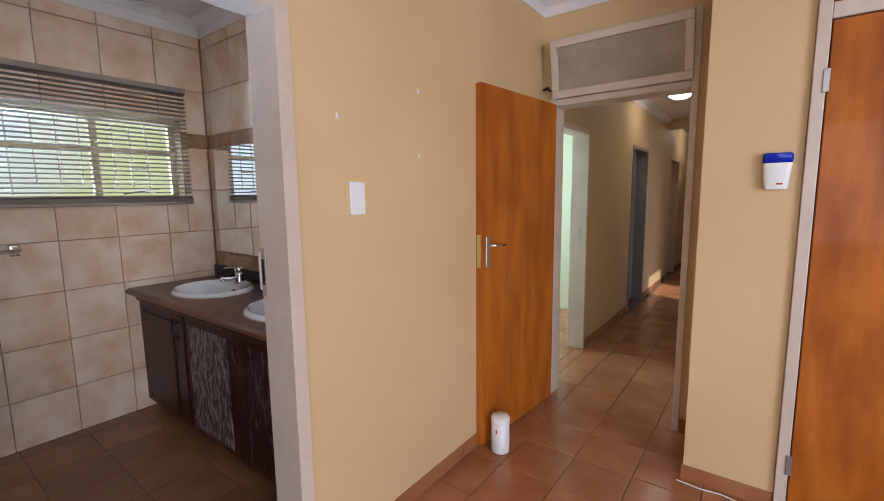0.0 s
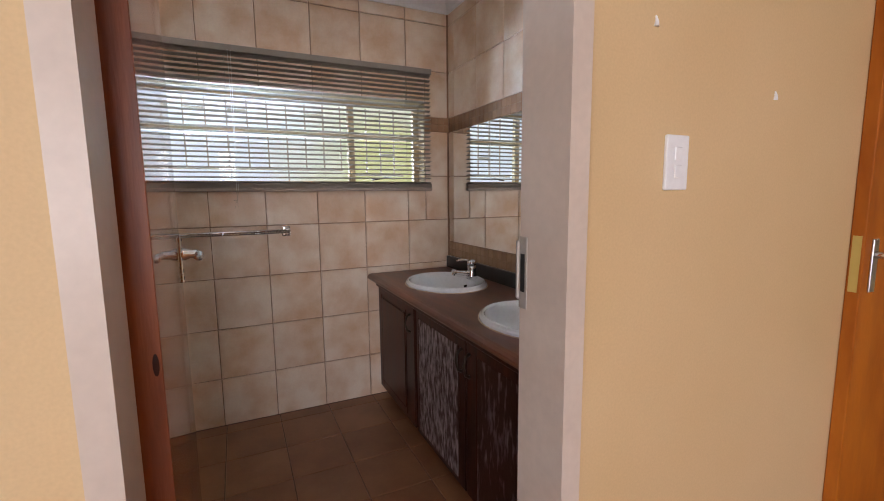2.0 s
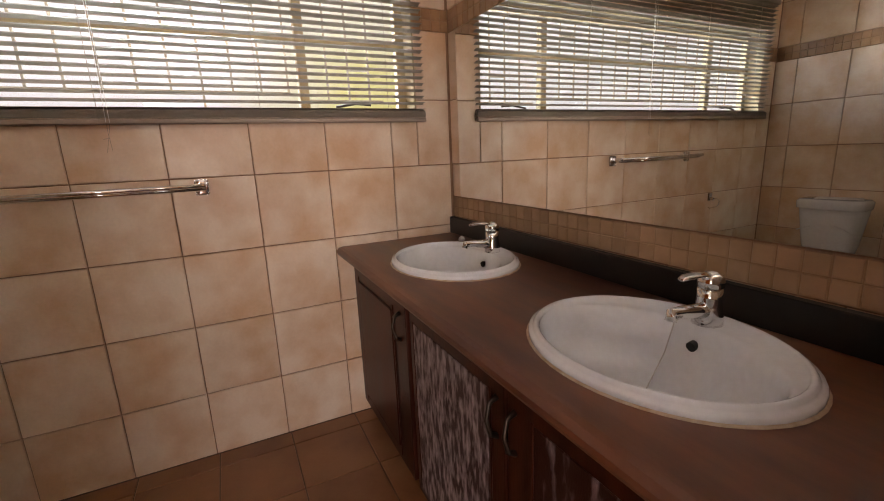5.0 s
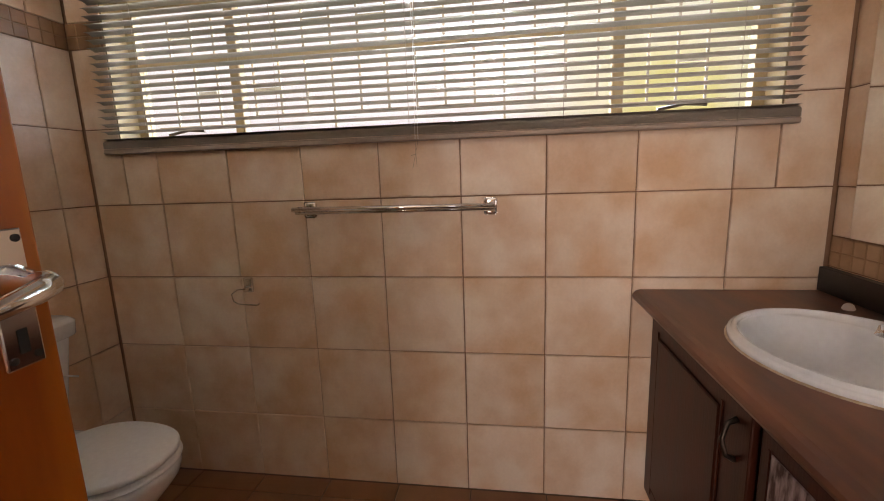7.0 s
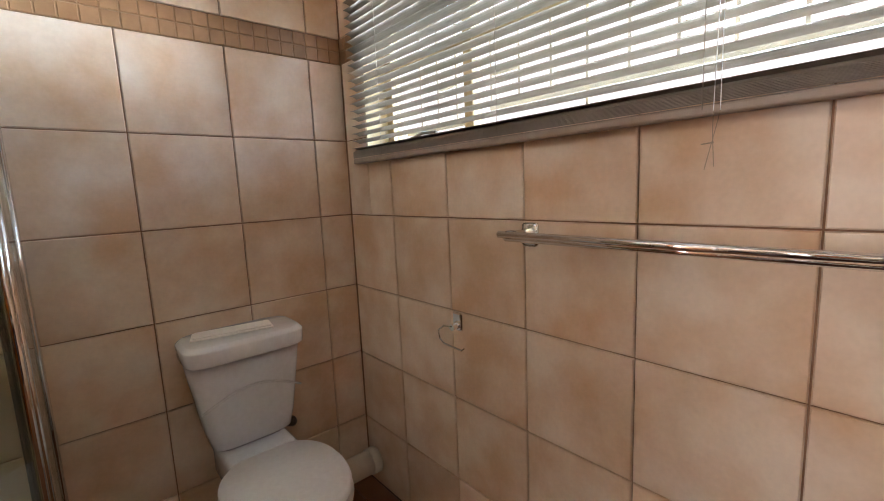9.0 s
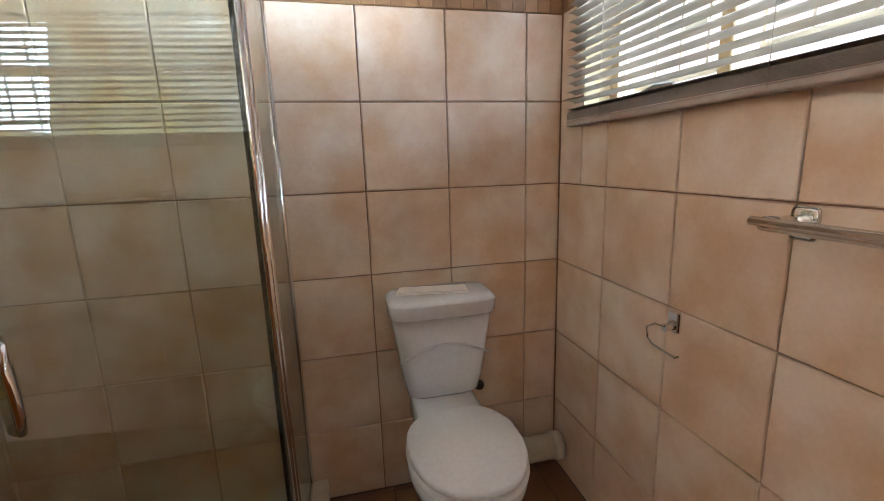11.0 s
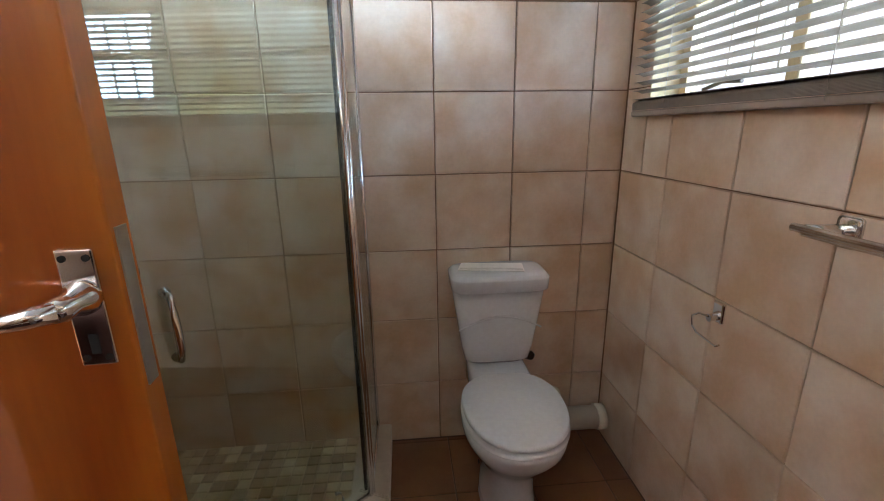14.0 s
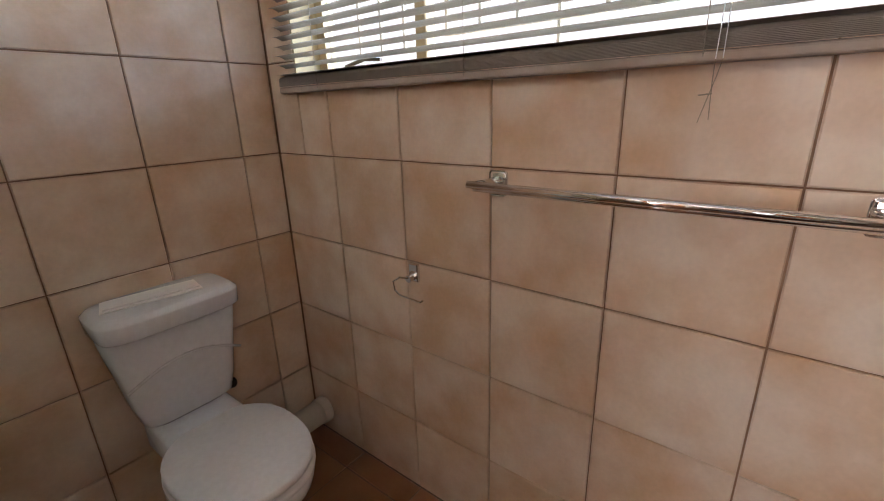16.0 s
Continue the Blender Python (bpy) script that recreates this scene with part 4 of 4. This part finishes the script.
# ---- outside ----
M_back, n_, l_, b_ = nodes_of("glowing_garden_distance")
geo_ = n_.new("ShaderNodeNewGeometry")
nz = n_.new("ShaderNodeTexNoise")
nz.inputs["Scale"].default_value, nz.inputs["Detail"].default_value = 0.55, 8
l_.new(geo_.outputs["Position"], nz.inputs["Vector"])
sep = n_.new("ShaderNodeSeparateXYZ")
l_.new(geo_.outputs["Position"], sep.inputs[0])
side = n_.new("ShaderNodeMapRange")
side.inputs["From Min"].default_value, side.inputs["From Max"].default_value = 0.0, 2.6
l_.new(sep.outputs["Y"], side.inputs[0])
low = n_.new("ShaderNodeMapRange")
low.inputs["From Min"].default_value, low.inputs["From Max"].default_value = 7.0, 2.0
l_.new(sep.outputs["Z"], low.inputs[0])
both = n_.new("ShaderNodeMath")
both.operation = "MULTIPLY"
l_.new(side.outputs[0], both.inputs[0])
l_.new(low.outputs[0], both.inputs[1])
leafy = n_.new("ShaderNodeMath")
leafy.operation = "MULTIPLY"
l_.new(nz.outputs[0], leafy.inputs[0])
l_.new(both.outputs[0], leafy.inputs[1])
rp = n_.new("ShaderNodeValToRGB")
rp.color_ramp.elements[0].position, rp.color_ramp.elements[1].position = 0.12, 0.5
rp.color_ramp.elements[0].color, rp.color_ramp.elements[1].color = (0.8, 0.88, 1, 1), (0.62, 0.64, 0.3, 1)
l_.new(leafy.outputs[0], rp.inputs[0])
# Sky and foliage brightness is put into the panel as its own glow.
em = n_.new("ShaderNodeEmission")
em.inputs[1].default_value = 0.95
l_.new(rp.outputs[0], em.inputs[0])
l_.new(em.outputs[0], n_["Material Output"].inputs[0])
tagged(part("backdrop", box(-9.1, -9, -12, 12, -1, 8), M_back), "glowing panel of blurred garden and sky outside the window", kind="structure")
# Unseen lawn with shade put into its colour, cutting the lamps' bounce.
wall("ground", [(-60, XW - 0.24, -60, 60, -0.5, -0.3), (3.6, 60, -60, 60, -0.5, -0.3), (XW - 0.24, 3.6, -60, -2.9, -0.5, -0.3)], mat("darkened_lawn", (0.045, 0.065, 0.02), 0.9, second=(0.06, 0.06, 0.025)), "lawn outside the house")


# ---- tiles, pieces last ----
def tile_mesh(name, w, h, m, t=G, cham=0.0025):
    """A tile of w by h lying on z = 0, its edges eased."""
    c = min(cham, w / 4, h / 4)
    a, b = w / 2, h / 2
    vs = [(-a, -b, 0), (a, -b, 0), (a, b, 0), (-a, b, 0), (-a, -b, t - c), (a, -b, t - c), (a, b, t - c), (-a, b, t - c),
          (-a + c, -b + c, t), (a - c, -b + c, t), (a - c, b - c, t), (-a + c, b - c, t)]
    fs = [(8, 9, 10, 11)]
    for k in range(4):
        j = (k + 1) % 4
        fs += [(k, j, 4 + j, 4 + k), (4 + k, 4 + j, 8 + j, 8 + k)]
    me = bpy.data.meshes.new(name)
    me.from_pydata(vs, [], fs)
    me.materials.append(m)
    return me


MESHES = {}


def lay(name, parent, m, w, h, matrix, t=G):
    key = (name, m.name, round(w, 3), round(h, 3), round(t, 4))
    if key not in MESHES:
        MESHES[key] = tile_mesh(name, w, h, m, t)
    ob = new(name, MESHES[key])
    ob.parent = parent
    ob.matrix_world = matrix
    return ob


def spans(lo, hi, origin, step):
    k = math.floor((lo - origin) / step) - 1
    out = []
    while origin + k * step < hi:
        a, b = max(lo, origin + k * step), min(hi, origin + (k + 1) * step)
        if b - a > 0.012:
            out.append((a, b))
        k += 1
    return out


def minus(rect, holes):
    """The rectangle less the holes, as rectangles."""
    rects = [rect]
    for h0, h1, g0, g1 in holes:
        nxt = []
        for a0, a1, b0, b1 in rects:
            if h1 <= a0 or h0 >= a1 or g1 <= b0 or g0 >= b1:
                nxt.append((a0, a1, b0, b1))
                continue
            if h0 > a0: nxt.append((a0, h0, b0, b1))
            if h1 < a1: nxt.append((h1, a1, b0, b1))
            m0, m1 = max(a0, h0), min(a1, h1)
            if g0 > b0: nxt.append((m0, m1, b0, g0))
            if g1 < b1: nxt.append((m0, m1, g1, b1))
        rects = nxt
    return [r for r in rects if r[1] - r[0] > 0.012 and r[3] - r[2] > 0.012]


GAP = 0.004
BAND = (1.79, 1.885)
AXES = {"W": (Matrix(((0, 0, 1, XW - G), (1, 0, 0, 0), (0, 1, 0, 0), (0, 0, 0, 1)))),
        "E": (Matrix(((0, 0, -1, XE), (-1, 0, 0, 0), (0, 1, 0, 0), (0, 0, 0, 1)))),
        "N": (Matrix(((-1, 0, 0, 0), (0, 0, -1, YN + G), (0, 1, 0, 0), (0, 0, 0, 1)))),
        "S": (Matrix(((1, 0, 0, 0), (0, 0, 1, YS - G), (0, 1, 0, 0), (0, 0, 0, 1))))}
SIGN = {"W": 1, "E": -1, "N": -1, "S": 1}


def tile_wall(side, parent, lo, hi, origin, holes, mosaics):
    """Lay tiles of 0.3 m over one wall, from lo to hi along it, with the mosaic bands let in."""
    base = AXES[side]
    rows = [(a, b) for z0, z1 in ((0, BAND[0]), ) for a, b in spans(z0, z1, -0.01, 0.3)]
    rows += spans(BAND[1], CEIL - 0.07, BAND[1], 0.3)
    for z0, z1 in rows:
        for a, b in spans(lo, hi, origin, 0.3):
            for r in minus((a, b, z0, z1), holes):
                lay("wall_tile", parent, M_tile, r[1] - r[0] - GAP, r[3] - r[2] - GAP, base @ pose(SIGN[side] * (r[0] + r[1]) / 2, (r[2] + r[3]) / 2, 0))
    for z0, z1, m, a0, a1 in mosaics:
        lay("band_bed", parent, M_band_bed, a1 - a0, z1 - z0, base @ pose(SIGN[side] * (a0 + a1) / 2, (z0 + z1) / 2, 0), G - 0.0022)
        step = (z1 - z0) / 2
        for k in range(2):
            for a, b in spans(a0, a1, a0, step):
                for r in minus((a, b, z0 + k * step, z0 + (k + 1) * step), holes if m is M_mosaic else []):
                    lay("mosaic_tile", parent, m, r[1] - r[0] - 0.0016, r[3] - r[2] - 0.0016, base @ pose(SIGN[side] * (r[0] + r[1]) / 2, (r[2] + r[3]) / 2, 0))


O = bpy.data.objects
tile_wall("W", O["wall_window"], YS, YN, 0.45, [(WY0, WY1, WZ0, WZ1)], [(*BAND, M_mosaic, YS, WY0), (*BAND, M_mosaic, WY1, YN)])
tile_wall("S", O["wall_toilet_side"], XW - 0.004, XE + 0.004, -3.065, [], [(*BAND, M_mosaic, XW, XE)])
tile_wall("N", O["wall_mirror_side"], XW - 0.004, XE + 0.004, -3.12, [(XW, XE, 0.0, 0.9), (-3.1, XE - 0.13, 1.05, 1.77), (XW, XE, 0.93, 1.031)], [(*BAND, M_mosaic, XW, XE), (0.932, 1.029, M_tan_mosaic, XW, XE)])
tile_wall("E", O["wall_bathroom_lining"], YS, YN, -0.63, [(DY0 - 0.025, DY1 + 0.025, 0, DH + 0.025)], [(*BAND, M_mosaic, YS, DY0 - 0.026), (*BAND, M_mosaic, DY1 + 0.026, YN)])
# window reveals
for a in ((XW - 0.144, XW - 0.001, WY0, WY1, WZ0, WZ0 + 0.006), (XW - 0.144, XW - 0.001, WY0, WY1, WZ1 - 0.006, WZ1),
          (XW - 0.144, XW - 0.001, WY0, WY0 + 0.006, WZ0 + 0.006, WZ1 - 0.006), (XW - 0.144, XW - 0.001, WY1 - 0.006, WY1, WZ0 + 0.006, WZ1 - 0.006)):
    part("reveal", box(*a), M_frame, O["wall_window"])


def point_in(x, y, poly):
    inside = False
    for (x0, y0), (x1, y1) in zip(poly, poly[1:] + poly[:1]):
        if (y0 > y) != (y1 > y) and x < (x1 - x0) * (y - y0) / (y1 - y0) + x0:
            inside = not inside
    return inside


# floors
sh = [(p.x, p.y) for p in outer] + [(XE, YS)]
FB = O["floor_bathroom"]
for a, b in spans(XW, XE, -2.5, 0.3):
    for c, d in spans(YS, YN, 0.46, 0.3):
        if (a + b) / 2 > -2.1 and (c + d) / 2 < -0.75:
            continue
        lay("floor_tile", FB, M_bath_floor, b - a - GAP, d - c - GAP, pose((a + b) / 2, (c + d) / 2, -0.008))
lay("floor_tile", FB, M_bath_floor, XB - XE - GAP, DY1 - DY0 - 0.06, pose((XE + XB) / 2, (DY0 + DY1) / 2, -0.008))
FL = O["floor_bedroom"]
for a, b in spans(XB, 1.3, -0.613, 0.297):
    for c, d in spans(-0.8, PE, 2.27, 0.295):
        if c > DW and a > -0.06:
            continue
        lay("floor_tile", FL, M_terracotta, b - a - GAP, d - c - GAP, pose((a + b) / 2, (c + d) / 2, -0.008))
for a, b in spans(-3.2, XB, -0.613, 0.297):
    for c, d in spans(3.06, 5.2, 2.27, 0.295):
        lay("floor_tile", FL, M_terracotta, b - a - GAP, d - c - GAP, pose((a + b) / 2, (c + d) / 2, -0.008))
inn = [(p.x, p.y) for p in inner] + [(XE, YS)]
FS = O["floor_shower"]
for a, b in spans(-2.15, XE, XE, 0.05):
    for c, d in spans(YS, -0.25, YS, 0.05):
        x, y = (a + b) / 2, (c + d) / 2
        if all(point_in(x + i, y + j, inn) for i in (-0.02, 0.02) for j in (-0.02, 0.02)) and math.hypot(x + 1.771, y + 0.705) > 0.05:
            lay("mosaic_tile", FS, M_shower_mosaic, b - a - 0.003, d - c - 0.003, pose(x, y, 0.026), 0.008)
